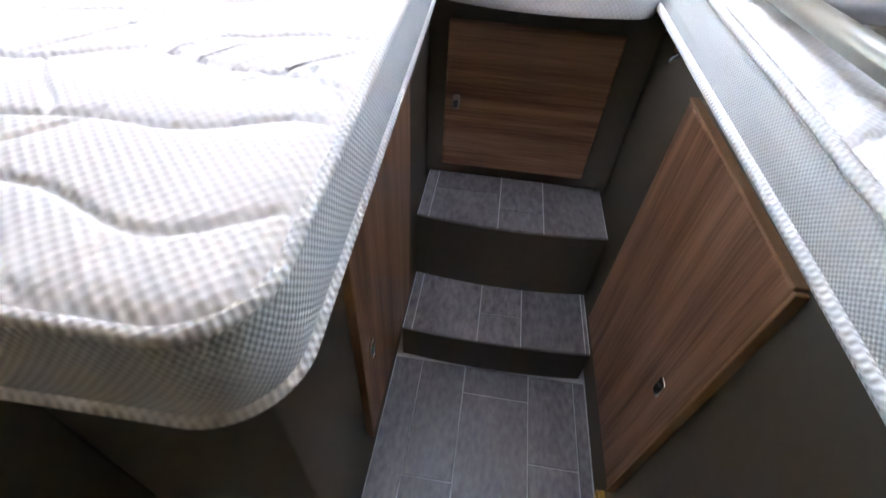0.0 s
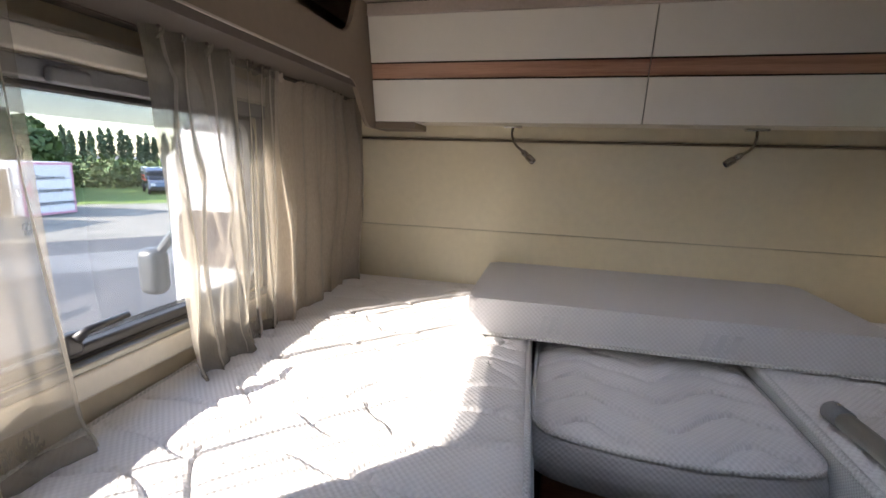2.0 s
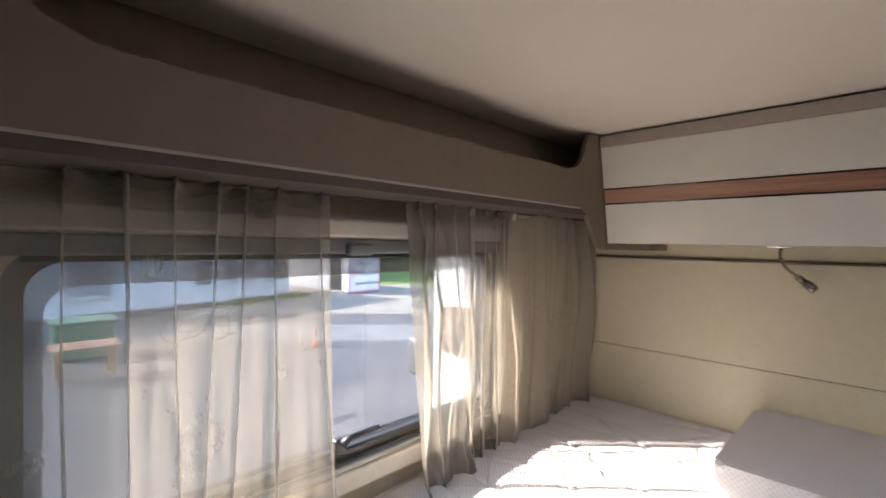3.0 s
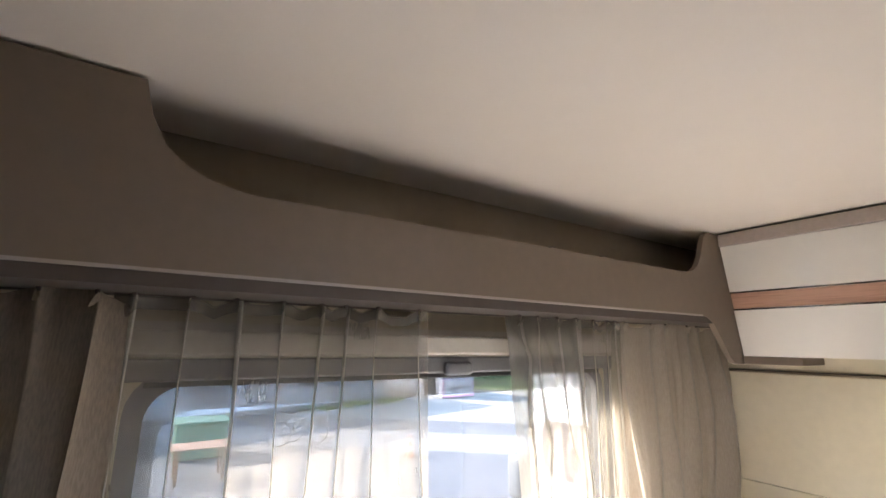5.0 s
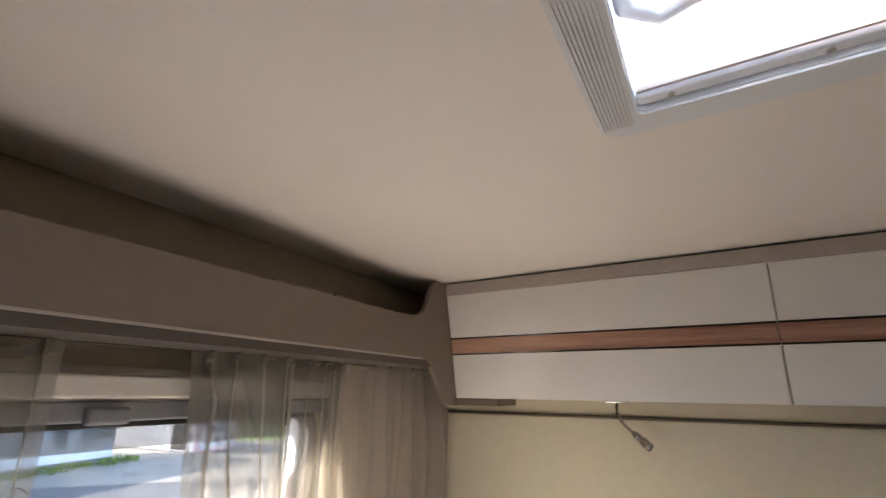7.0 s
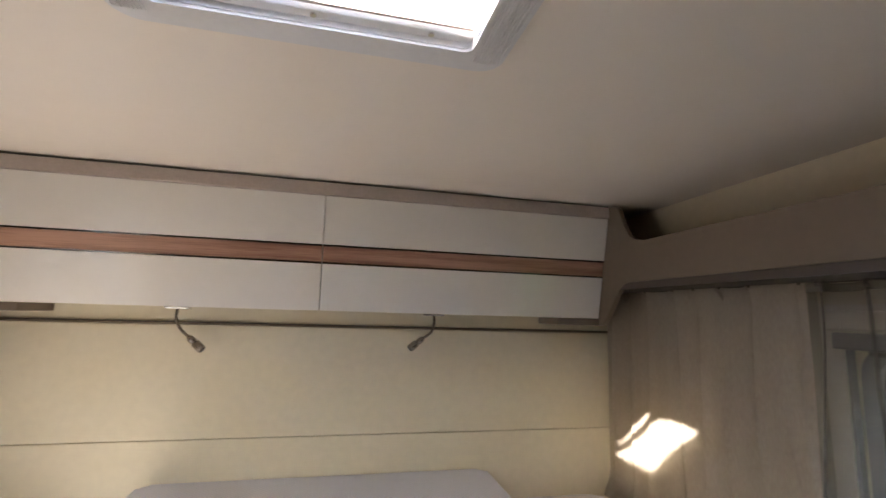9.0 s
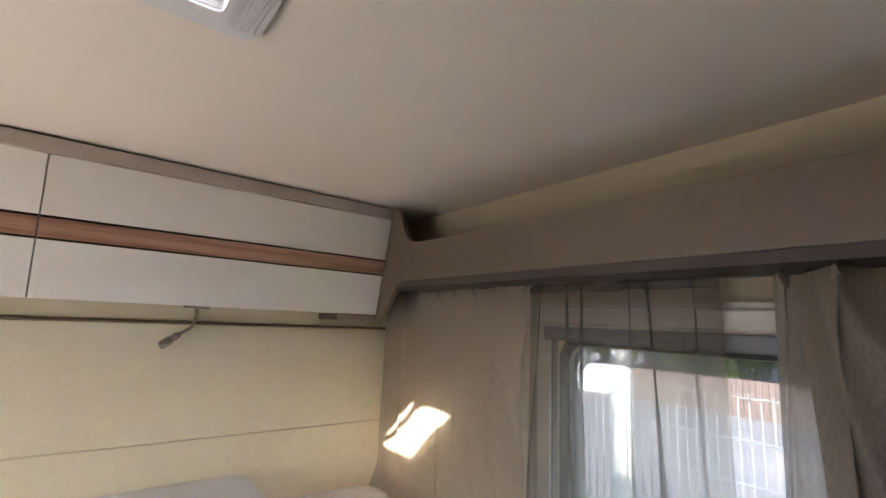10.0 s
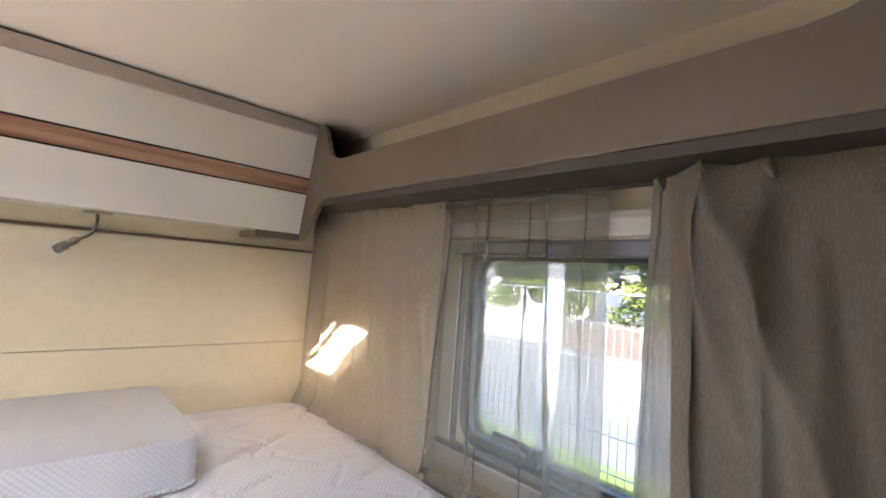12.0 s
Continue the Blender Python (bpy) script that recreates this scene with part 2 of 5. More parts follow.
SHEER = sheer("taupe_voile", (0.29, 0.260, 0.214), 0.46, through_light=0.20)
# Cloth of the fold strips, paler than the voile so that creases look lit.
SHEER_LIT_FOLD = sheer("lit_fold_taupe_voile", (0.44, 0.405, 0.345), 0.20, through_light=0.32)
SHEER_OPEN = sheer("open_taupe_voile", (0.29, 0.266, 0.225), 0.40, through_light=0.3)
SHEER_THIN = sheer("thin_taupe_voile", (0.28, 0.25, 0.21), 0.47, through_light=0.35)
# Same voile for the rear corners, denser, its colour raised to look lit.
SHEER_LIT = sheer("taupe_voile_lit_copy", (0.48, 0.42, 0.345), 0.17, through_light=0.35)
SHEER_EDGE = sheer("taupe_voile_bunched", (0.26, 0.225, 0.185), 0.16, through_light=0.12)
DRAPE = sheer("taupe_drape", (0.25, 0.207, 0.162), 0.012, 1100.0, 0.2, 0.14)
TILE = mat("slate_vinyl", (0.055, 0.048, 0.050), 0.42, scale=5.0, bump=0.08, bump_scale=60, stretch=(1, 0.45, 1), detail=(0.185, 0.163, 0.16), pieces=0.28)
GROUT = mat("pale_grout", (0.40, 0.39, 0.39), 0.7, vary=0.1, scale=30)
# Pane tints are darkened to dim the overbright outdoors, most at the second window.
PANE = clear_pane("acrylic_pane", (0.51, 0.52, 0.53))
PANE_DIMMED = clear_pane("dimmed_acrylic_pane", (0.37, 0.375, 0.38))
DOME = clear_pane("milky_acrylic_dome", (0.95, 0.95, 0.95), milk=0.22)
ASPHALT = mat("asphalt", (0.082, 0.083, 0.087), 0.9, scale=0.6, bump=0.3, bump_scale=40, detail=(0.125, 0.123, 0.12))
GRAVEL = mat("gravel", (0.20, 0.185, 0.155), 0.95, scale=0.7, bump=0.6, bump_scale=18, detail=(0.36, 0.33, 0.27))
GRASS = mat("grass_ground", (0.10, 0.17, 0.03), 0.95, scale=1.0, bump=0.6, bump_scale=30, detail=(0.22, 0.30, 0.06))
LEAF = mat("foliage", (0.035, 0.07, 0.02), 0.7, scale=0.5, detail=(0.10, 0.15, 0.04))
# Poplar green is paled and greyed to paint the haze of distance.
LEAF_HAZED = mat("hazed_poplar_foliage", (0.075, 0.11, 0.07), 0.75, scale=0.2, detail=(0.12, 0.16, 0.105))
BARK = mat("bark", (0.10, 0.08, 0.06), 0.9, scale=8, bump=0.5, bump_scale=20, vary=0.3)
WHITEWALL = mat("white_cladding", (0.72, 0.74, 0.78), 0.5, vary=0.05, scale=0.5)
SIGNWHITE = mat("sign_white", (0.80, 0.78, 0.80), 0.5, vary=0.03)
PINK = mat("pink_paint", (0.72, 0.30, 0.42), 0.5, vary=0.06)
INK = mat("grey_lettering", (0.02, 0.02, 0.03), 0.6, vary=0.05)
VANBLUE = mat("slate_blue_paint", (0.14, 0.18, 0.26), 0.25, vary=0.05, coat=0.5)
RED = mat("red_paint", (0.60, 0.08, 0.04), 0.4, vary=0.06)
WHITEPAINT = mat("white_vehicle_paint", (0.80, 0.80, 0.80), 0.25, vary=0.03, coat=0.5)
DARKGLASS = mat("dark_vehicle_glass", (0.03, 0.035, 0.045), 0.06, vary=0.1)
GREYGLASS = mat("pale_window_glass", (0.30, 0.32, 0.35), 0.1, vary=0.25, scale=1.5)
BROWNBLIND = mat("brown_blind_behind_glass", (0.17, 0.135, 0.125), 0.15, vary=0.2, scale=4)
CHROME_SHADED = mat("shaded_chrome", (0.22, 0.20, 0.185), 0.12, 1.0, vary=0.1, scale=8)
MIRRORGREY = mat("dark_mirror_plastic", (0.10, 0.105, 0.11), 0.35, vary=0.1, scale=10)
RUBBER = mat("rubber", (0.03, 0.03, 0.03), 0.8, vary=0.15)
GALV = mat("galvanised_wire", (0.42, 0.44, 0.44), 0.45, 0.5, vary=0.08, scale=12)
BROWNFENCE = mat("brown_boards", (0.15, 0.115, 0.10), 0.8, vary=0.2, scale=3)
GREENBIN = mat("green_plastic", (0.10, 0.20, 0.13), 0.5, vary=0.1)


# ---- mesh helpers ----
def thing(name, label, category, group="", at=(0, 0, 0)):
    e = new(name)
    e.location = at
    return tagged(e, label, category, group)


def part(name, bm, material, parent=None, label="", smooth=False):
    bmesh.ops.recalc_face_normals(bm, faces=bm.faces)
    me = bpy.data.meshes.new(name)
    bm.to_mesh(me)
    bm.free()
    me.materials.append(material)
    if smooth:
        me.polygons.foreach_set("use_smooth", [True] * len(me.polygons))
    ob = new(name, me)
    if parent:
        ob.parent = parent
        if not parent.parent:
            ob.matrix_parent_inverse = Matrix.Translation(-parent.location)
    if label:
        tagged(ob, label)
    return ob


def setting(name, bm, material, label, category=""):
    return tagged(part(name, bm, material), label, category or name.split("_")[0], kind="structure")


def box(lo, hi, bevel=0.0, seg=2, bm=None):
    b = bmesh.new()
    bmesh.ops.create_cube(b, size=1)
    for v in b.verts:
        v.co = [lo[n] + (v.co[n] + 0.5) * (hi[n] - lo[n]) for n in range(3)]
    if bevel:
        bmesh.ops.bevel(b, geom=b.edges[:], offset=bevel, segments=seg, affect="EDGES", profile=0.5)
    return join(bm, b) if bm else b


def join(bm, other):
    me = bpy.data.meshes.new("tmp")
    other.to_mesh(me)
    other.free()
    bm.from_mesh(me)
    bpy.data.meshes.remove(me)
    return bm


def prism(points, axis, a, b, bevel=0.0, seg=2):
    """A flat outline pushed along an axis. Points are in the two other axes, in order."""
    bm = bmesh.new()
    others = [n for n in range(3) if n != axis]
    rings = []
    for level in (a, b):
        ring = []
        for p in points:
            co = [0, 0, 0]
            co[axis], co[others[0]], co[others[1]] = level, p[0], p[1]
            ring.append(bm.verts.new(co))
        rings.append(ring)
    bm.faces.new(rings[0])
    bm.faces.new(rings[1][::-1])
    n = len(points)
    for i in range(n):
        bm.faces.new((rings[0][i], rings[0][(i + 1) % n], rings[1][(i + 1) % n], rings[1][i]))
    if bevel:
        edges = [e for e in bm.edges if abs(e.verts[0].co[axis] - e.verts[1].co[axis]) < 1e-6]
        bmesh.ops.bevel(bm, geom=edges, offset=bevel, segments=seg, affect="EDGES", profile=0.5)
    return bm


def rounded(x0, x1, y0, y1, r, n=6):
    pts = []
    for cx, cy, a in ((x1 - r, y0 + r, -90), (x1 - r, y1 - r, 0), (x0 + r, y1 - r, 90), (x0 + r, y0 + r, 180)):
        for i in range(n + 1):
            t = radians(a + 90 * i / n)
            pts.append((cx + r * math.cos(t), cy + r * math.sin(t)))
    return pts


def ring_frame(outer, inner, axis, a, b):
    """A frame between two outlines with the same number of points."""
    bm = bmesh.new()
    others = [n for n in range(3) if n != axis]

    def loop(points, level):
        made = []
        for p in points:
            co = [0, 0, 0]
            co[axis], co[others[0]], co[others[1]] = level, p[0], p[1]
            made.append(bm.verts.new(co))
        return made

    o0, o1, i0, i1 = loop(outer, a), loop(outer, b), loop(inner, a), loop(inner, b)
    n = len(outer)
    for i in range(n):
        j = (i + 1) % n
        for p, q in ((o0, o1), (o1, i1), (i1, i0), (i0, o0)):
            bm.faces.new((p[i], p[j], q[j], q[i]))
    return bm


def tube(points, radius, seg=8, closed=False, bm=None):
    bm = bm or bmesh.new()
    pts = [Vector(p) for p in points]
    n = len(pts)
    rings = []
    for i, p in enumerate(pts):
        a = pts[(i - 1) % n] if closed or i else p
        b = pts[(i + 1) % n] if closed or i < n - 1 else p
        d = (b - a).normalized()
        side = d.cross(Vector((0, 0, 1)))
        side = side.normalized() if side.length > 0.05 else d.cross(Vector((0, 1, 0))).normalized()
        up = side.cross(d).normalized()
        r = radius[i] if isinstance(radius, (list, tuple)) else radius
        rings.append([bm.verts.new(p + r * (math.cos(2 * math.pi * k / seg) * side + math.sin(2 * math.pi * k / seg) * up)) for k in range(seg)])
    for i in range(n if closed else n - 1):
        a, b = rings[i], rings[(i + 1) % n]
        for k in range(seg):
            bm.faces.new((a[k], a[(k + 1) % seg], b[(k + 1) % seg], b[k]))
    if not closed:
        bm.faces.new(rings[0])
        bm.faces.new(rings[-1][::-1])
    return bm


def cylinder(at, r, h, axis=2, seg=20, r2=None):
    b = bmesh.new()
    bmesh.ops.create_cone(b, cap_ends=True, segments=seg, radius1=r, radius2=r if r2 is None else r2, depth=h)
    turn = {0: Matrix.Rotation(math.pi / 2, 4, "Y"), 1: Matrix.Rotation(-math.pi / 2, 4, "X"), 2: Matrix.Identity(4)}[axis]
    bmesh.ops.transform(b, matrix=Matrix.Translation(at) @ turn, verts=b.verts)
    return b


# ---- plan ----
XL, XR, YB, ZC = -1.09, 1.09, 2.10, 2.133    # side walls, rear wall, ceiling
YF = -2.6                                    # front end of the cabin
GROUND = -1.2
AL, AR = -0.30, 0.335                        # sides of the aisle


def bed_z(y):
    return 1.094 + 0.024 * y


# ---- shell ----
def wall_with_hole(x0, x1, hole, r, y0, y1):
    """A side wall with a rounded window opening right through it."""
    bm = bmesh.new()
    z0, z1 = -0.08, ZC + 0.06
    inner = rounded(*hole, r)
    n = len(inner)
    cy, cz = (hole[0] + hole[1]) / 2, (hole[2] + hole[3]) / 2
    outer = []
    for p in inner:
        dy, dz = p[0] - cy, p[1] - cz
        k = min(((y1 - cy) if dy > 0 else (cy - y0)) / max(abs(dy), 1e-6), ((z1 - cz) if dz > 0 else (cz - z0)) / max(abs(dz), 1e-6))
        outer.append((cy + dy * k, cz + dz * k))
    corners = [(y1, z0), (y1, z1), (y0, z1), (y0, z0)]
    quarter = n // 4
    for q in range(4):
        best = min(range(q * quarter, (q + 1) * quarter), key=lambda i: (outer[i][0] - corners[q][0]) ** 2 + (outer[i][1] - corners[q][1]) ** 2)
        outer[best] = corners[q]
    return ring_frame(outer, inner, 0, x0, x1)


WIN_L = (0.375, 1.485, 1.237, 1.738)
WIN_R = (0.700, 1.262, 1.238, 1.728)
setting("wall_left", wall_with_hole(XL - 0.035, XL, WIN_L, 0.07, -0.6, YB + 0.06), WALLBEIGE, "beige lined side wall with a window opening", "wall")
setting("wall_right", wall_with_hole(XR, XR + 0.035, WIN_R, 0.07, -0.6, YB + 0.06), WALLBEIGE, "beige lined side wall with a window opening", "wall")
setting("wall_left_front", box((XL - 0.035, YF - 0.06, -0.08), (XL, -0.6, ZC + 0.06)), WALLBEIGE, "plain beige lined side wall", "wall")
setting("wall_right_front", box((XR, YF - 0.06, -0.08), (XR + 0.035, -0.6, ZC + 0.06)), WALLBEIGE, "plain beige lined side wall", "wall")
back = setting("wall_back", box((XL, YB, -0.08), (XR, YB + 0.04, ZC + 0.06)), DARKGAP, "rear wall lined with cream vinyl panels", "wall")
for z0, z1, proud in ((0.95, 1.3622, 0.0115), (1.3640, 1.7035, 0.0125), (1.712, ZC, 0.004)):
    part("panel", box((XL, YB - proud, z0), (XR, YB - 0.0005, z1), 0.003), CREAM, back, "smooth cream vinyl panel")
part("trim", box((XL, YB - 0.016, 1.7040), (XR, YB - 0.0006, 1.7100), 0.002), BEADING, back, "thin brown beading")
setting("floor", box((XL, YF, -0.08), (XR, YB, -0.004)), GROUT, "slate-look vinyl floor with pale joints", "floor")
setting("wall_front", box((XL, YF - 0.04, -0.08), (XR, YF, ZC)), WALLBEIGE, "plain beige front wall", "wall")
VX0, VX1, VY0, VY1 = -0.195, 0.213, 0.70, 1.102
cl = bmesh.new()
for lo, hi in (((XL, YF, ZC), (VX0, YB, ZC + 0.04)), ((VX1, YF, ZC), (XR, YB, ZC + 0.04)), ((VX0, YF, ZC), (VX1, VY0, ZC + 0.04)), ((VX0, VY1, ZC), (VX1, YB, ZC + 0.04))):
    box(lo, hi, bm=cl)
setting("ceiling", cl, CEILING, "smooth off-white ceiling lining", "ceiling")


# ---- bed bases, steps, rear locker ----
def push_latch(parent, at, axis, sign):
    """A small upright chrome push latch; sign: the way it faces."""
    others = [n for n in range(3) if n != axis]
    a = at[others[0]], at[others[1]]
    o = prism(rounded(a[0] - 0.013, a[0] + 0.013, a[1] - 0.025, a[1] + 0.025, 0.007, 4), axis, at[axis], at[axis] + sign * 0.006, 0.0015)
    ob = part("latch", o, CHROME, parent, "chrome push latch")
    part("latch_button", prism(rounded(a[0] - 0.007, a[0] + 0.007, a[1] - 0.016, a[1] + 0.006, 0.004, 3), axis, at[axis] + sign * 0.005, at[axis] + sign * 0.0085), BLACK, ob)


def locker_door(parent, lo, hi, material, axis, sign, latch):
    d = part("locker_door", box(lo, hi, 0.006, 3), material, parent, "walnut veneer locker door with rounded edging")
    push_latch(d, latch, axis, sign)
    return d


base_l = thing("built_in_bed", "olive taupe bed base with a walnut locker door", "bed base")
part("body", box((XL + 0.002, 0.20, 0.0), (AL, YB - 0.014, 0.984), 0.004), OLIVE, base_l)
locker_door(base_l, (AL - 0.002, 0.452, 0.155), (AL + 0.016, 0.955, 0.92), WOOD_V, 0, 1, (AL + 0.016, 0.503, 0.49))
part("edge_strip", box((AL - 0.001, 0.445, 0.153), (AL + 0.018, 0.4515, 0.922), 0.002), WOOD_EDGE, base_l)
base_r = thing("built_in_bed", "olive taupe bed base with a walnut locker door", "bed base")
part("body", box((AR, 0.05, 0.0), (XR - 0.002, YB - 0.014, 0.984), 0.004), OLIVE, base_r)
locker_door(base_r, (AR - 0.017, 0.415, 0.152), (AR + 0.002, 0.945, 0.922), WOOD_V, 0, -1, (AR - 0.017, 0.487, 0.535))
part("edge_strip", box((AR - 0.019, 0.4065, 0.150), (AR + 0.001, 0.4145, 0.924), 0.002), WOOD_EDGE, base_r)
part("edge_strip", box((AR - 0.019, 0.4155, 0.9225), (AR + 0.001, 0.947, 0.9295), 0.002), WOOD_EDGE, base_r)
ring = tube([(AR - 0.012 + 0.0 * a, 0.423 + 0.014 * math.cos(a), 0.06 + 0.014 * math.sin(a)) for a in [2 * math.pi * k / 14 for k in range(14)]], 0.003, 6, True)
part("pull_ring", ring, BRASS, base_r, "small brass pull ring", True)
part("ring_plate", box((AR - 0.012, 0.414, 0.068), (AR + 0.001, 0.432, 0.086), 0.002), BRASS, base_r)

rear = thing("rear_locker", "olive taupe rear locker with a walnut door above the steps", "cabinet")
part("body", box((AL + 0.002, 1.302, 0.0), (AR - 0.002, YB - 0.016, 0.984), 0.004), OLIVE, rear)
locker_door(rear, (-0.24, 1.280, 0.460), (0.239, 1.3025, 0.923), WOOD_Y, 1, -1, (-0.205, 1.280, 0.69))


def step(y0, y1, z0, z1, bow, cuts, rows):
    """A low carpentry step with a bowed nosing and slate tiles on its tread."""
    st = thing("step", "olive taupe step with slate-look tiles on its tread", "step")
    front_edge = [(x, y0 - bow * (1 - ((x - 0.017) / 0.30) ** 2)) for x in np.linspace(-0.281, 0.315, 15)]
    outline = front_edge + [(0.315, y1), (-0.281, y1)]
    part("riser", prism(outline, 2, z0, z1 - 0.004, 0.002), OLIVE, st)
    part("joints", prism([(x, y + 0.004) for x, y in front_edge] + [(0.314, y1), (-0.280, y1)], 2, z1 - 0.0039, z1 - 0.0015), GROUT, st)
    xs = [-0.279, *cuts, 0.313]
    g = 0.0015
    for i, (a, b) in enumerate(zip(xs, xs[1:])):
        ys = [None, *rows.get(i, ()), y1]
        for c, d in zip(ys, ys[1:]):
            if c is None:
                low = [(x, y0 + 0.003 - bow * (1 - ((x - 0.017) / 0.30) ** 2)) for x in np.linspace(a + g, b - g, 6)]
            else:
                low = [(a + g, c + g), (b - g, c + g)]
            part("tile", prism(low + [(b - g, d - g), (a + g, d - g)], 2, z1 - 0.003, z1), TILE, st)


step(0.802, 1.047, -0.003, 0.148, 0.014, (-0.25, -0.041, 0.097, 0.300), {2: (0.905,)})
step(1.047, 1.298, -0.003, 0.418, 0.022, (-0.244, -0.025, 0.118), {1: (1.20,), 2: (1.12,)})


unit = thing("side_cabinet", "dark olive low cabinet beside the foot of the bed", "cabinet")
part("body", box((XL + 0.002, -0.35, 0.0), (-0.655, 0.197, 0.93), 0.006), OLIVE, unit)
part("top", box((XL + 0.002, -0.36, 0.931), (-0.648, 0.197, 0.955), 0.006), OLIVE, unit)


# ---- mattresses ----
def quilt(x, y, style):
    """Depth of the stitched seams at a point of a mattress cover."""
    if style == "waves":
        pitch, amp, length = 0.118, 0.020, 0.44
        k0 = math.floor(y / pitch)
        best = 1.0
        for k in (k0 - 1, k0, k0 + 1, k0 + 2):
            ph = 2.1 * (k % 3) + 0.3 * math.sin(k * 1.7)
            line = k * pitch + amp * math.sin(2 * math.pi * x / length + ph) + 0.012 * math.sin(2 * math.pi * x / 0.23 + k)
            best = min(best, abs(y - line))
            # short S-shaped seams that tie a wave to the next
            f = (y - line) / pitch
            if 0 < f < 1:
                u = (x + 0.13 * ((k * 5) % 7) + 0.040 * math.sin(math.pi * (f - 0.5)) * (1 if k % 2 else -1)) % 0.31
                best = min(best, abs(u - 0.155) + 0.0015)
        return best
    zig = abs((x / 0.15 + 20) % 2 - 1) * 0.085 + 0.006 * math.sin(x * 45)
    return abs(((y + zig) / 0.095) % 1 - 0.5) * 0.095


def swell(d):
    """Height of the padded cover at a distance d from the nearest seam, from 0 to 1."""
    return 0.9 * min(1, d / 0.045) ** 0.55 + 0.1 - 1.6 * math.exp(-(d / 0.0042) ** 2)


def mattress(name, label, cx0, cx1, y0, y1, z0, z1, r, style, side, step_m=0.008, slope=0.0, skew=0.0, bow=0.0, puff=0.004, pipe=0.006, low_pipe=True):
    """A mattress: quilted cover, border, two piped seams, base cloth. The cover is a fine grid fitted to a rounded outline."""
    m = thing(name, label, "mattress")
    nx, ny = int((cx1 - cx0) / step_m), int((y1 - y0) / step_m)

    def place(i, j):
        x, y = cx0 + (cx1 - cx0) * i / nx, y0 + (y1 - y0) * j / ny
        ax, ay = (cx0 + r if x < cx0 + r else cx1 - r if x > cx1 - r else None), (y0 + r if y < y0 + r else y1 - r if y > y1 - r else None)
        if ax is not None and ay is not None:
            u, v = (x - ax) / r, (y - ay) / r
            x, y = ax + r * u * math.sqrt(1 - v * v / 2), ay + r * v * math.sqrt(1 - u * u / 2)
        edge = min(i * (cx1 - cx0) / nx, (nx - i) * (cx1 - cx0) / nx, j * (y1 - y0) / ny, (ny - j) * (y1 - y0) / ny)
        d = quilt(x, y, style)
        z = z1 + slope * y + puff * swell(d) * min(1, edge / 0.03) - 0.010 * max(0, 1 - edge / 0.022) ** 2
        if bow:
            y -= bow * max(0, 1 - ((x - (cx0 + cx1) / 2) / ((cx1 - cx0) / 2)) ** 2) * max(0, 1 - (y - y0) / 0.2)
        return x + skew * (y - 0.8), y, z

    bm = bmesh.new()
    grid = [[bm.verts.new(place(i, j)) for j in range(ny + 1)] for i in range(nx + 1)]
    for i in range(nx):
        for j in range(ny):
            bm.faces.new((grid[i][j], grid[i + 1][j], grid[i + 1][j + 1], grid[i][j + 1]))
    rim = [grid[i][0].co.copy() for i in range(nx)] + [grid[nx][j].co.copy() for j in range(ny)]
    rim += [grid[i][ny].co.copy() for i in range(nx, 0, -1)] + [grid[0][j].co.copy() for j in range(ny, 0, -1)]
    part("cover", bm, TICKING, m, smooth=True)
    rim = rim[::2]
    mid = sum(rim, Vector()) / len(rim)
    bm = bmesh.new()
    levels = [(0.0, 0.0), (0.006, 0.12), (0.012, 0.35), (0.015, 0.6), (0.013, 0.88), (0.010, 1.0)]
    rings = []
    for out, k in levels:
        ring = []
        for p in rim:
            d = Vector((p.x - mid.x, (p.y - mid.y) * 0.6, 0)).normalized()
            ring.append(bm.verts.new((p.x + d.x * out, p.y + d.y * out, p.z * (1 - k) + (z0 + slope * p.y) * k)))
        rings.append(ring)
    n = len(rim)
    for a, b in zip(rings, rings[1:]):
        for i in range(n):
            bm.faces.new((a[i], a[(i + 1) % n], b[(i + 1) % n], b[i]))
    bm.faces.new(rings[-1])
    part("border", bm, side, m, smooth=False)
    part("piping", tube([(p.x, p.y, p.z + 0.001) for p in rim], pipe, 6, True), PIPING, m, "corded white piping", True)
    low = [Vector((p.x - mid.x, (p.y - mid.y) * 0.6, 0)).normalized() * 0.011 + p for p in rim]
    if low_pipe:
        part("piping", tube([(p.x, p.y, z0 + slope * p.y + 0.006) for p in low], pipe * 1.2, 6, True), PIPING, m, "corded white piping", True)
    return m


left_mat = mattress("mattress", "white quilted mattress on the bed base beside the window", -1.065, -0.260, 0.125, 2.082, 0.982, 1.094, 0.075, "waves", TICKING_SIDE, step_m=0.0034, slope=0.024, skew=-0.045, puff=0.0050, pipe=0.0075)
right_mat = mattress("mattress", "white quilted mattress with a grey mesh border", 0.287, 1.030, 0.06, 2.085, 0.982, 1.090, 0.11, "waves", MESH3D, step_m=0.007, slope=0.024, puff=0.0065, pipe=0.009)
small_mat = mattress("mattress", "small white quilted infill mattress over the rear locker", -0.270, 0.270, 1.222, 2.06, 0.986, 1.088, 0.05, "zigzag", TICKING_FRONT, step_m=0.006, slope=0.006, bow=0.05, puff=0.011, low_pipe=False)


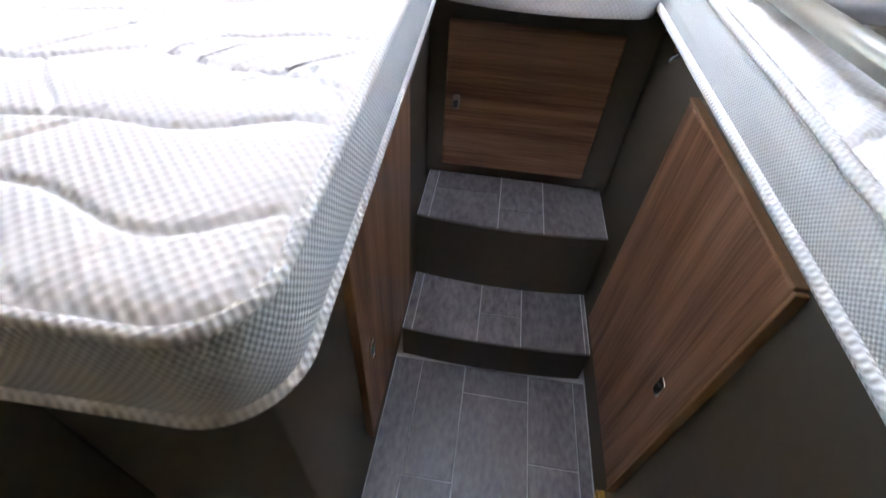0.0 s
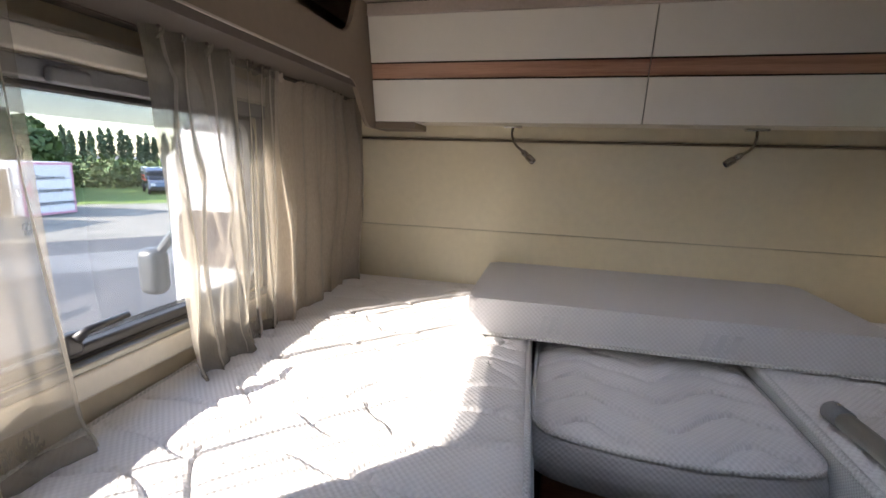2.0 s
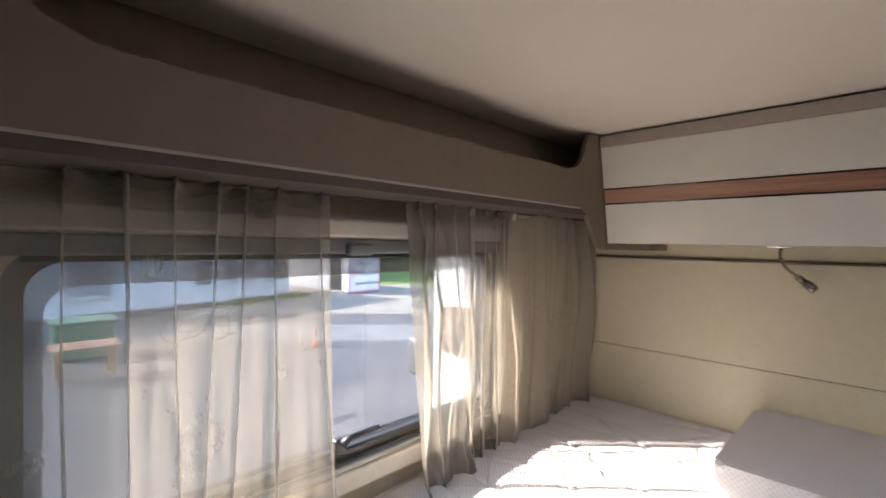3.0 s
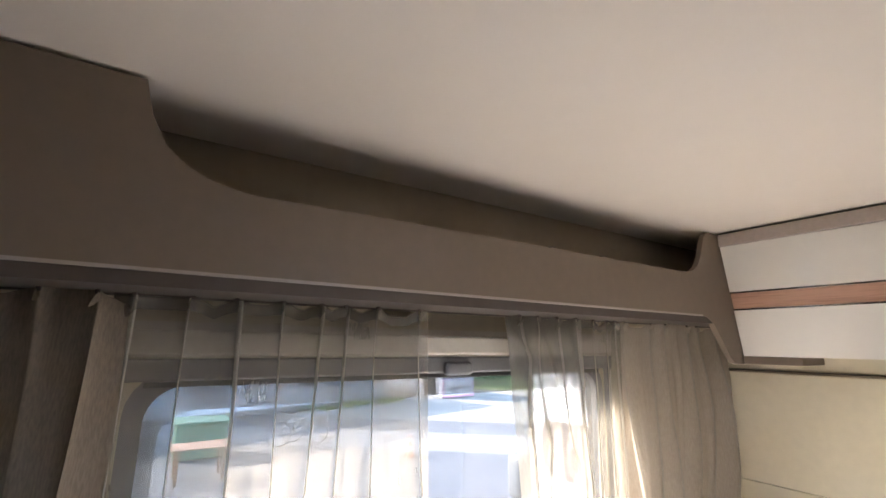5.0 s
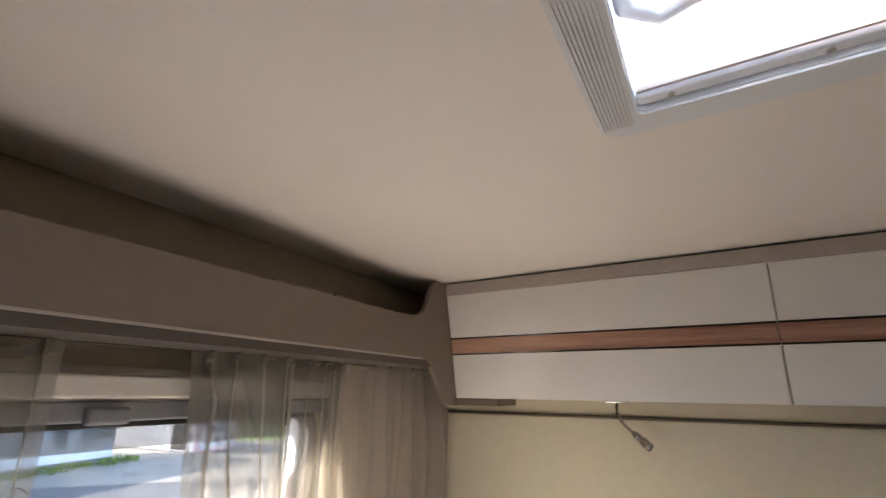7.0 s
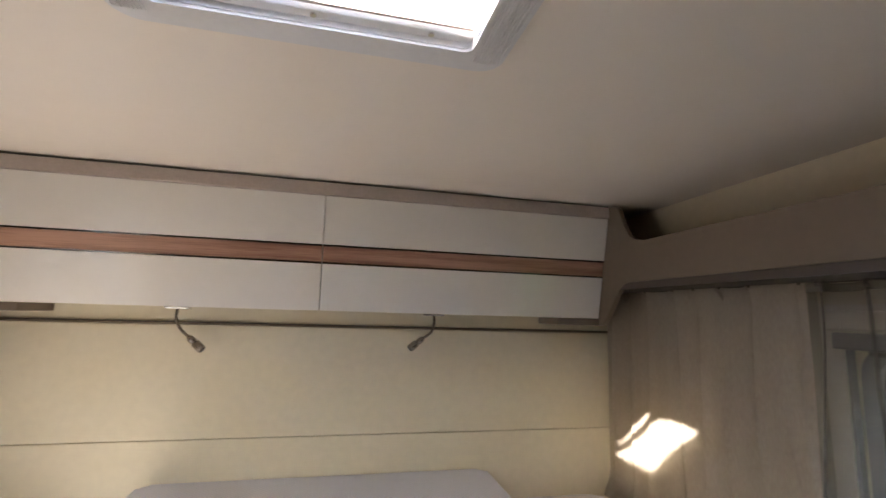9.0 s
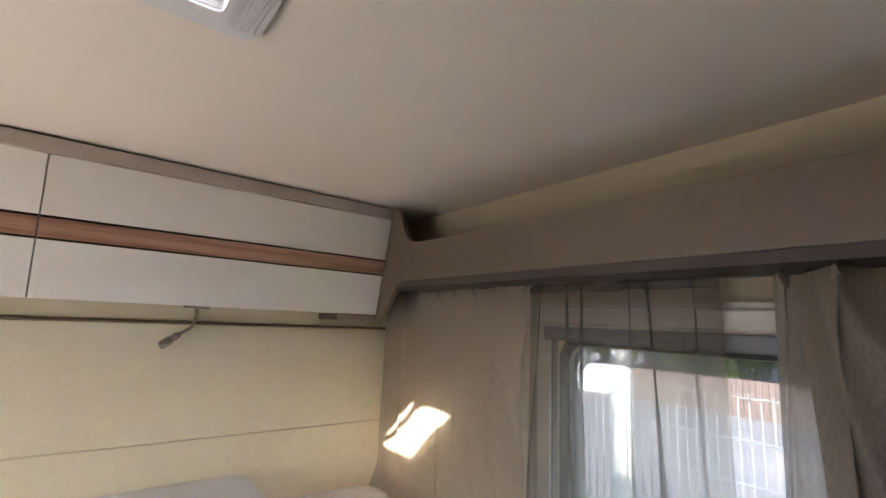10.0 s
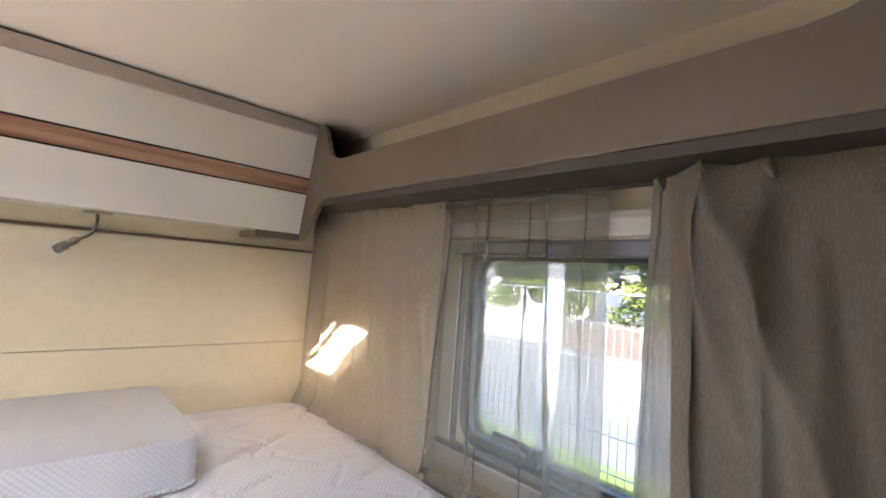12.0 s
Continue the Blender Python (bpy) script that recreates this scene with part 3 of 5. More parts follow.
def marks(parent_ob, spots):
    """Woven marks on a cover: plain slanted strokes that follow its padding."""
    for x, y, turn, size in spots:
        c, s = math.cos(turn), math.sin(turn)
        for dx in (-0.44, -0.20, 0.04, 0.28):
            bm = bmesh.new()
            rows = []
            for j in range(13):
                b = -0.5 + j / 12
                row = []
                for a in (-0.08, -0.03, 0.03, 0.08):
                    u, v = dx + a + 0.16 * b, b * 0.55
                    px, py = x + size * (c * u - s * v), y + size * (s * u + c * v)
                    row.append(bm.verts.new((px, py, bed_z(py) + 0.0050 * swell(quilt(px, py, "waves")) + 0.0014)))
                rows.append(row)
            for r0, r1 in zip(rows, rows[1:]):
                for k in range(3):
                    bm.faces.new((r0[k], r0[k + 1], r1[k + 1], r1[k]))
            part("woven_mark", bm, LOGO, parent_ob, "pale grey woven mark", True)


marks(left_mat, [(-0.49, 0.885, 0.5, 0.055), (-0.445, 0.505, 2.75, 0.19), (-0.589, 0.586, 2.75, 0.07), (-0.70, 1.233, 0.5, 0.06)])


def loose_slab():
    """The spare mattress section lying across both beds."""
    m = thing("spare_mattress", "loose white mattress section lying across both beds", "mattress")
    x0, x1, y0, y1, z0, z1 = -0.475, 0.565, 1.565, 2.075, 1.141, 1.246
    bm = prism(rounded(x0, x1, y0, y1, 0.03, 8), 2, z0, z1)
    top = [e for e in bm.edges if all(v.co.z > z1 - 1e-4 for v in e.verts)]
    bmesh.ops.bevel(bm, geom=top, offset=0.012, segments=4, affect="EDGES", profile=0.5)
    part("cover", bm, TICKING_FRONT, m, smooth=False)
    for z in (z0 + 0.004,):
        part("piping", tube([(a, b, z) for a, b in rounded(x0 - 0.002, x1 + 0.002, y0 - 0.002, y1, 0.032, 8)], 0.0055, 6, True), PIPING, m, "corded white piping", True)
    for x, w in ((-0.27, 0.04), (0.13, 0.06)):
        for k in range(3):
            bm = bmesh.new()
            a = x + k * w * 0.55
            join(bm, prism([(a, 1.165), (a + w * 0.3, 1.165), (a + w * 0.55, 1.215), (a + w * 0.25, 1.215)], 1, y0 - 0.0030, y0 + 0.001))
            part("woven_mark", bm, LOGO_GREY, m, "pale grey woven mark")


loose_slab()


def ladder():
    ld = thing("bed_ladder", "grey aluminium bed ladder lying on the mattress", "ladder")
    z = 1.147
    d = Vector((-0.055, 1.0, 0)).normalized()
    for foot in (Vector((0.321, 1.365, z)), Vector((0.592, 1.392, z))):
        end = foot - d * 1.15
        rail = part("rail", tube([foot - d * 0.03, end], 0.0185, 16), ALU, ld, "champagne aluminium tube", True)
        part("end_cap", tube([foot - d * 0.05, foot - d * 0.008, foot], [0.021, 0.021, 0.015], 16), GREYPL, rail, "grey plastic end cap", True)
        part("screw", cylinder(foot - d * 0.025 + Vector((0, 0, 0.021)), 0.004, 0.003), CHROME, rail)
    for k in range(4):
        c = (Vector((0.321, 1.365, z)) + Vector((0.592, 1.392, z))) / 2 - d * (0.26 + 0.29 * k)
        side = Vector((d.y, -d.x, 0))
        b = box((-0.122, -0.042, -0.014), (0.122, 0.042, 0.014), 0.010, 3)
        bmesh.ops.transform(b, matrix=Matrix.Translation(c) @ Matrix((side, d, Vector((0, 0, 1)))).transposed().to_4x4(), verts=b.verts)
        part("rung", b, GREYPL, ld, "flat grey plastic rung", True)


ladder()
clip = thing("mattress_clip", "small dark metal clip on the mattress edge", "clip")
part("plate", box((0.270, 0.985, 0.994), (0.277, 1.012, 1.004), 0.002), CHROME, clip)
part("pin", tube([(0.274, 0.982, 0.998), (0.260, 0.978, 0.990), (0.255, 0.972, 0.985)], 0.003, 8), BLACK, clip)


# ---- overhead cabinets ----
def face_y(z):
    return 1.852 + (2.087 - z) / (2.087 - 1.758) * 0.070


def overhead(x0, x1):
    c = thing("overhead_cabinet", "gloss cream overhead cabinet with a walnut inlay strip", "cabinet", "overhead cabinets")
    body = [(face_y(2.13) + 0.022, 2.128), (face_y(1.758) + 0.022, 1.7605), (YB - 0.005, 1.7605), (YB - 0.005, 2.128)]
    part("body", prism(body, 0, x0 + 0.0012, x1 - 0.0012), WHITE_IN, c)

    def panel(name, z0, z1, back, out, material, label="", xa=x0, xb=x1):
        pts = [(face_y(z1) - out, z1), (face_y(z0) - out, z0), (face_y(z0) + back, z0), (face_y(z1) + back, z1)]
        return part(name, prism(pts, 0, xa + 0.0009, xb - 0.0009, 0.0010, 2), material, c, label)

    panel("door_panel", 1.9495, 2.087, 0.018, 0.0, GLOSS, "high-gloss cream door panel")
    panel("door_panel", 1.758, 1.8935, 0.018, 0.0, GLOSS, "high-gloss cream door panel")
    panel("inlay", 1.8985, 1.9445, 0.018, -0.003, WOOD_STRIP, "walnut inlay strip")
    # Chrome is darkened in its colour to stand for dark reflections and gap shadow.
    panel("chrome_line", 1.9448, 1.9492, 0.012, -0.0012, CHROME_SHADED, "thin chrome line, darkened as if mirroring a dark cabin")
    panel("chrome_line", 1.8938, 1.8982, 0.012, -0.0012, CHROME_SHADED, "thin chrome line, darkened as if mirroring a dark cabin")


overhead(-0.903, -0.0045)
overhead(-0.0035, 0.911)
setting("trim", box((-0.903, 1.845, 2.0885), (0.911, 1.868, 2.1265), 0.003), TRIM, "grey-brown cornice strip above the cabinets", "trim")
setting("trim", box((-0.903, 1.852, 2.1267), (0.911, 1.866, 2.1297)), DARKGAP, "dark joint under the ceiling", "trim")


# ---- side shelves ----
def side_shelf(s, xb, near, wall, d):
    """Boxed shelf over the window, its front board cut out along the top. s: -1 at one wall, 1 at the other."""
    sh = thing("side_shelf", "taupe laminate wall shelf with a scooped front board", "shelf", "side shelves")
    pts = [(-0.9, 1.872), (1.72 + d, 1.872), (1.745 + d, 1.868), (1.768 + d, 1.855), (1.787 + d, 1.832), (1.82 + d, 1.79), (1.850 + d, 1.752), (1.872 + d, 1.738), (1.90 + d, 1.734)]
    pts += [(YB - 0.02, 1.734), (YB - 0.02, 2.1285), (1.792 + d, 2.1285), (1.768 + d, 2.112), (1.752 + d, 2.078), (1.738 + d, 2.044), (1.716 + d, 2.014), (1.685 + d, 1.997), (1.645 + d, 1.991)]
    pts += [(near + 0.30, 1.993), (near + 0.145, 1.993), (near + 0.10, 1.998), (near + 0.06, 2.014), (near + 0.03, 2.040), (near + 0.010, 2.078), (near, 2.1285), (-0.9, 2.1285)]
    xo = xb + s * 0.016
    part("front_board", prism(pts, 0, min(xb, xo), max(xb, xo), 0.002), TAUPE, sh)
    if s < 0:
        part("edge_strip", box((xb - 0.004, -0.9, 1.8698), (xb + 0.0012, 1.715 + d, 1.8742)), EDGEPALE, sh, "pale edge line")
    x0, x1 = sorted((xb + s * 0.003, wall))
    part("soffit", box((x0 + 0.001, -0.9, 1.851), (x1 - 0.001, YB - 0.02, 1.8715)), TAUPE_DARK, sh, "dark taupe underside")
    part("foot", box((min(xb, xb - s * 0.15) if s > 0 else xb, 1.925, 1.735), (xb if s > 0 else xb + 0.15, YB - 0.018, 1.757), 0.003), TAUPE, sh)
    rail = [xb + s * 0.140, xb + s * 0.150]
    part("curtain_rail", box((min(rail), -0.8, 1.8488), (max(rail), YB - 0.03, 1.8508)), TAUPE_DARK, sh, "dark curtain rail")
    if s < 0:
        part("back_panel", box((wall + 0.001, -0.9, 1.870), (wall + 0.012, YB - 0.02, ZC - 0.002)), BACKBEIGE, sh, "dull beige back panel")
        for y in (1.284, 1.50):
            part("peg", box((wall + 0.012, y - 0.012, 1.872), (wall + 0.03, y + 0.012, 2.045), 0.003), TAUPE, sh)
    return sh


side_shelf(-1, -0.905, 0.350, XL, 0.0)
side_shelf(1, 0.914, 0.415, XR, 0.036)


# ---- reading lamps ----
def reading_lamp(base, curve):
    lp = thing("reading_lamp", "nickel gooseneck reading lamp under the overhead cabinet", "lamp", "reading lamps")
    part("base_plate", box((base[0] - 0.034, base[1] - 0.016, base[2] - 0.010), (base[0] + 0.034, base[1] + 0.016, base[2]), 0.004, 3), CHROME, lp, "", True)
    p = [Vector(base) + Vector((0, 0, -0.006))] + [Vector(c) for c in curve]
    fine = []
    for a in range(len(p) - 1):
        p0, p1, p2, p3 = p[max(a - 1, 0)], p[a], p[a + 1], p[min(a + 2, len(p) - 1)]
        for k in range(5):
            t = k / 5
            fine.append(0.5 * (2 * p1 + (p2 - p0) * t + (2 * p0 - 5 * p1 + 4 * p2 - p3) * t * t + (3 * p1 - p0 - 3 * p2 + p3) * t ** 3))
    fine.append(p[-1])
    part("gooseneck", tube(fine, 0.0045, 8), NICKEL, lp, "", True)
    d = (p[-1] - p[-2]).normalized()
    e = p[-1]
    head = part("lamp_head", tube([e - d * 0.004, e + d * 0.004, e + d * 0.018, e + d * 0.019, e + d * 0.024, e + d * 0.025, e + d * 0.052, e + d * 0.055], [0.006, 0.010, 0.0105, 0.0085, 0.0085, 0.0125, 0.0125, 0.011], 16), NICKEL, lp, "brushed nickel spot head", True)
    part("lens", tube([e + d * 0.0545, e + d * 0.0565], 0.009, 14), BLACK, head)


reading_lamp((-0.418, 2.045, 1.7605), [(-0.420, 2.045, 1.725), (-0.405, 2.042, 1.693), (-0.377, 2.038, 1.668)])
reading_lamp((0.366, 2.045, 1.7605), [(0.368, 2.045, 1.728), (0.358, 2.042, 1.697), (0.329, 2.040, 1.675)])


# ---- windows ----
def window(name, s, wall, hole, label, lever_y, latch_y, glass):
    w = tagged(new(name), label, "window", kind="structure")
    y0, y1, z0, z1 = hole
    a, b = sorted((wall + s * 0.030, wall - s * 0.004))
    part("window_frame", ring_frame(rounded(y0 - 0.002, y1 + 0.002, z0 - 0.002, z1 + 0.002, 0.07), rounded(y0 + 0.026, y1 - 0.026, z0 + 0.026, z1 - 0.026, 0.052), 0, a, b), FRAMEGREY, w, "dark grey rounded window frame")
    a, b = sorted((wall + s * 0.002, wall - s * 0.030))
    part("blind_frame", ring_frame(rounded(y0 - 0.075, y1 + 0.075, z0 - 0.045, z1 + 0.075, 0.012, 6), rounded(y0 - 0.012, y1 + 0.012, z0 - 0.006, z1 + 0.006, 0.02, 6), 0, a, b), FRAMECREAM, w, "cream blind surround")
    a, b = sorted((wall - s * 0.006, wall - s * 0.024))
    for yy in (y0 - 0.018, y1 + 0.012):
        part("guide_rail", box((a, yy - 0.006, z0), (b, yy + 0.012, z1 + 0.012), 0.002), GREYPL, w)
    a, b = sorted((wall - s * 0.002, wall - s * 0.046))
    part("blind_cassette", box((a, y0 - 0.07, z1 + 0.022), (b, y1 + 0.07, z1 + 0.062), 0.006, 3), FRAMECREAM, w, "cream roller blind cassette")
    a, b = sorted((wall - s * 0.004, wall - s * 0.036))
    bar = part("blind_bar", box((a, y0 - 0.03, z1 - 0.016), (b, y1 + 0.03, z1 + 0.018), 0.005, 3), GREYPL, w, "grey roller blind pull bar")
    a, b = sorted((wall - s * 0.003, wall - s * 0.012))
    part("seal", box((a, y0 + 0.02, z1 - 0.027), (b, y1 - 0.02, z1 - 0.0165), 0.002), BLACK, w, "black rubber seal")
    a, b = sorted((wall - s * 0.033, wall - s * 0.052))
    part("pull_handle", box((a, latch_y - 0.034, z1 - 0.020), (b, latch_y + 0.034, z1 + 0.008), 0.007, 3), GREYPL, bar)
    a, b = sorted((wall + s * 0.016, wall + s * 0.021))
    pane = part("pane", prism(rounded(y0 + 0.018, y1 - 0.018, z0 + 0.018, z1 - 0.018, 0.055), 0, a, b), glass, w, "acrylic pane, darkened to dim the view outside")
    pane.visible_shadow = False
    a = wall + s * 0.0145
    band = ring_frame(rounded(y0 + 0.022, y1 - 0.022, z0 + 0.022, z1 - 0.022, 0.053), rounded(y0 + 0.048, y1 - 0.048, z0 + 0.040, z1 - 0.066, 0.045), 0, a - 0.0004, a + 0.0004)
    part("edge_print", band, DOTS, w, "fine black dotted edge print")
    a, b = sorted((wall + s * 0.012, wall - s * 0.016))
    part("bottom_rail", box((a, y0 + 0.045, z0 + 0.008), (b, y1 - 0.045, z0 + 0.032), 0.006, 3), BLACK, w, "black lower pane rail")
    for ly in lever_y:
        lv = part("lever", box((b - 0.01 if s < 0 else a - 0.012, ly - 0.016, z0 + 0.020), (b + 0.012 if s < 0 else a + 0.01, ly + 0.016, z0 + 0.062), 0.006, 3), BLACK, w, "black window lever")
        xm = wall - s * 0.030
        part("grip", tube([(xm, ly, z0 + 0.050), (xm - s * 0.004, ly + 0.018, z0 + 0.062), (xm - s * 0.004, ly + 0.10, z0 + 0.066)], [0.010, 0.008, 0.006], 10), BLACK, lv, "", True)
    a, b = sorted((wall - s * 0.017, wall - s * 0.040))
    part("sill_edge", box((a, y0 - 0.07, z0 - 0.0115), (b, y1 + 0.07, z0 + 0.004), 0.003), ALU, w, "bright aluminium edge strip")
    a, b = sorted((wall, wall - s * 0.042))
    part("window_sill", box((a, y0 - 0.08, z0 - 0.062), (b, y1 + 0.08, z0 - 0.012), 0.006, 3), FRAMECREAM, w, "cream sill strip")
    return w


window("window_1", -1, XL, WIN_L, "hinged acrylic window in a cream blind surround", (0.93,), 0.962, PANE)
window("window_2", 1, XR, WIN_R, "hinged acrylic window in a cream blind surround", (1.02,), 0.97, PANE_DIMMED)


# ---- curtains ----
def curtain(label, s, x, top, foot, z0, z1, pleats, depth, material, seed, drift=0.0, pull=0.55, tight=(0.05, 0.16), creases=(), pool=0.0, sweep=0.0, head_mat=None, fold_mat=None, sag=0.016, group="curtains"):
    """A hanging cloth on hooks. top, foot: its two edges along the wall, above and below; pleats: how many pinched folds it has;
    tight: how wide the folds are, as a share of their spacing; drift: how far the folds wander sideways on the way down; pull: how far cloth is drawn into a fold;
    creases: slanting folds (u0, v0, u1, v1, height, width); pool: how far its foot spreads on the bed; sweep: a lean of the folds, strongest at the first edge; sag: how far the head hangs between the hooks."""
    rnd = random.Random(seed)
    c = thing("curtain", label, "curtain", group)
    at = [(k + 0.5 + rnd.uniform(-0.26, 0.26)) / pleats for k in range(pleats)]
    amp = [rnd.uniform(0.5, 1.25) for _ in at]
    wide = [rnd.uniform(*tight) / pleats for _ in at]
    slack = [max(0, rnd.uniform(-0.4, 1.0)) for _ in range(pleats + 1)]
    way = [rnd.uniform(-1, 1) * drift / pleats + sweep * (1 - q) ** 2 for q in at]
    bend = [rnd.uniform(0, 6.28) for _ in at]
    small = [(rnd.uniform(0.02, 0.98), rnd.uniform(0.10, 0.55), rnd.uniform(0.5, 1.0), rnd.uniform(-0.06, 0.06), rnd.uniform(0.15, 0.4)) for _ in range(2 * pleats)]
    room = -s

    def spot(u, v):
        a, b = top[0] + (foot[0] - top[0]) * v ** 0.8, top[1] + (foot[1] - top[1]) * v ** 0.8
        y, out = a + (b - a) * u, 0.0
        grow = 0.35 + 0.65 * min(1, v * 1.8)
        edge = min(1, 14 * u, 14 * (1 - u))
        for q, h, w, m, ph in zip(at, amp, wide, way, bend):
            d = (u - q - m * v - 0.10 / pleats * math.sin(3.2 * v + ph)) / (w * (0.75 + 0.5 * v))
            if abs(d) < 3.2:
                bell = math.exp(-d * d)
                out += depth * h * grow * bell
                y -= edge * pull * h * grow * w * (b - a) * d * bell * 1.6
        for q, va, vb, m, h in small:
            if va - 0.15 < v < vb + 0.15:
                d = (u - q - m * v) * pleats * 7
                if abs(d) < 3:
                    out += depth * h * math.exp(-d * d) * max(0, min(1, (v - va + 0.15) / 0.2, (vb + 0.15 - v) / 0.2))
        for ua, va, ub, vb, h, w in creases:
            f = (v - va) / (vb - va)
            if -0.05 < f < 1.05:
                d = (u - ua - (ub - ua) * f) * (b - a) / w
                out += h * math.exp(-abs(d) ** 1.3) * max(0, min(1, 6 * (f + 0.05), 6 * (1.05 - f)))
        out += depth * 0.55 * math.sin(2 * math.pi * u * pleats * 0.62 + bend[0] + 1.2 * math.sin(2.1 * v + bend[-1])) * min(1, 0.2 + 1.2 * v)
        soft = noise.noise(Vector((u * pleats * 0.55, v * 1.8, seed * 3.1)))
        fine = noise.noise(Vector((u * pleats * 3.0, v * 9, seed + 30)))
        out += depth * (0.8 * soft + 0.10 * fine)
        y += 0.008 * soft * v * edge
        # the head sags between the hooks
        near = min(abs(u - q) for q in at) * pleats
        loose = slack[sum(q < u for q in at)]
        head = max(0, 1 - v / 0.09)
        z = z1 + (z0 - z1) * v - sag * min(1, near / 0.42) ** 1.5 * head ** 0.5 * loose
        out += 0.006 * head * (1 - min(1, near / 0.30))
        if v > 0.86:
            e = (v - 0.86) / 0.14
            bunch = noise.noise(Vector((u * pleats * 1.6, e * 1.4, seed + 71)))
            out += e * (pool * e * (1 + bunch) + 0.012 * bunch)
            z += e * (0.012 * bunch + 0.5 * pool * (0.4 + 0.6 * bunch) * e)
        return x + room * out, y, z

    nu, nv = pleats * 34, 56
    bm = bmesh.new()
    rows = [[bm.verts.new(spot(i / nu, (j / nv) ** 1.2)) for i in range(nu + 1)] for j in range(nv + 1)]
    for r0, r1 in zip(rows, rows[1:]):
        for i in range(nu):
            bm.faces.new((r0[i], r0[i + 1], r1[i + 1], r1[i]))
    part("cloth", bm, material, c, smooth=True)
    # doubled cloth: the narrow heading, and the stitched hem
    for name, va, vb, lift, label_2 in (("heading_tape", 0.0, 0.030, 0.0018, "doubled heading"), ("hem", 0.955, 0.999, 0.0016, "doubled hem")):
        bm = bmesh.new()
        strip = []
        for j in range(4):
            row = []
            for i in range(nu + 1):
                p = spot(i / nu, va + (vb - va) * j / 3)
                row.append(bm.verts.new((p[0] + room * lift, p[1], p[2] + (0.003 if va == 0 else 0.0))))
            strip.append(row)
        for r0, r1 in zip(strip, strip[1:]):
            for i in range(nu):
                bm.faces.new((r0[i], r0[i + 1], r1[i + 1], r1[i]))
        part(name, bm, material, c, label_2, True)
    # strips for the doubled creases; the paler fold cloth paints them as lit
    for q, h, w, m, ph in zip(at, amp, wide, way, bend) if fold_mat else ():
        bm = bmesh.new()
        last = None
        for j in range(nv + 1):
            v = 0.985 * j / nv
            half = (0.0011 + 0.0013 * h) * (0.7 + 0.5 * math.sin(5 * v + ph)) + 0.0007
            px, py, pz = spot(min(1, max(0, q + m * v + 0.10 / pleats * math.sin(3.2 * v + ph))), v)
            ring = [bm.verts.new((px + room * lift, py + dy * half, pz)) for dy, lift in ((-1, 0.0012), (0.2, 0.0012 + 1.6 * half), (1, 0.0012))]
            if last:
                for k in range(2):
                    bm.faces.new((last[k], last[k + 1], ring[k + 1], ring[k]))
            last = ring
        part("fold", bm, fold_mat, c, "creased double fold", True)
    # pinched tufts that flare out at the hooks
    for q in at:
        h, lean = rnd.uniform(0.2, 0.85), rnd.uniform(-0.012, 0.012)
        px, py, pz = spot(q, 0.0)
        bm = bmesh.new()
        tuft = []
        for j in range(5):
            f = j / 4
            row = []
            for i in range(7):
                g = i / 3 - 1
                half = 0.011 * h * (1 - f) ** 0.7 + 0.001
                row.append(bm.verts.new((px + room * (0.002 + (0.007 + 0.010 * h * (1 - f)) * (1 - g * g) * (1 - 0.6 * f)), py + g * half + lean * f, pz - 0.003 - 0.034 * h * f - 0.008 * (1 - f) * g * g + 0.004 * (1 - f) * math.sin(4 * g + 50 * q))))
            tuft.append(row)
        for r0, r1 in zip(tuft, tuft[1:]):
            for i in range(6):
                bm.faces.new((r0[i], r0[i + 1], r1[i + 1], r1[i]))
        part("pleat_tuft", bm, head_mat or material, c, "pinched pleat", True)
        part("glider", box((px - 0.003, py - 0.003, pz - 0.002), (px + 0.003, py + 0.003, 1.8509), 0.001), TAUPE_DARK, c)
    return c


CX = -1.018
curtain("sheer taupe voile curtain drawn over the window", -1, CX, (0.345, 0.867), (0.345, 0.880), 1.112, 1.847, 8, 0.012, SHEER, 3, fold_mat=SHEER_LIT_FOLD, drift=0.35, pull=0.55, creases=((0.40, 0.40, 0.58, 0.98, 0.009, 0.009), (0.80, 0.55, 0.72, 0.99, 0.008, 0.008)), pool=0.030)
curtain("sheer taupe voile curtain gathered beside the window", -1, CX + 0.006, (1.062, 1.300), (1.120, 1.310), 1.122, 1.847, 4, 0.020, SHEER_OPEN, 5, fold_mat=SHEER_LIT_FOLD, drift=0.8, pull=0.9, tight=(0.08, 0.24), creases=((0.08, 0.05, 0.62, 0.66, 0.018, 0.016), (0.40, 0.02, 0.80, 0.50, 0.014, 0.014), (0.74, 0.45, 0.42, 0.97, 0.020, 0.014), (0.70, 0.60, 0.95, 0.92, 0.010, 0.010), (0.04, 0.3, 0.10, 0.95, 0.012, 0.012)), pool=0.022)
curtain("sheer pleated taupe voile over the edge of the window", -1, CX - 0.008, (1.290, 1.50), (1.30, 1.48), 1.131, 1.847, 4, 0.012, SHEER, 17, fold_mat=SHEER_LIT_FOLD, drift=0.3, pull=1.1, tight=(0.08, 0.24))
curtain("taupe voile curtain hanging in the rear corner", -1, CX - 0.014, (1.48, 2.07), (1.45, 2.065), 1.135, 1.847, 6, 0.025, SHEER_LIT, 8, fold_mat=SHEER_LIT_FOLD, drift=0.4, pull=0.9, tight=(0.12, 0.34))
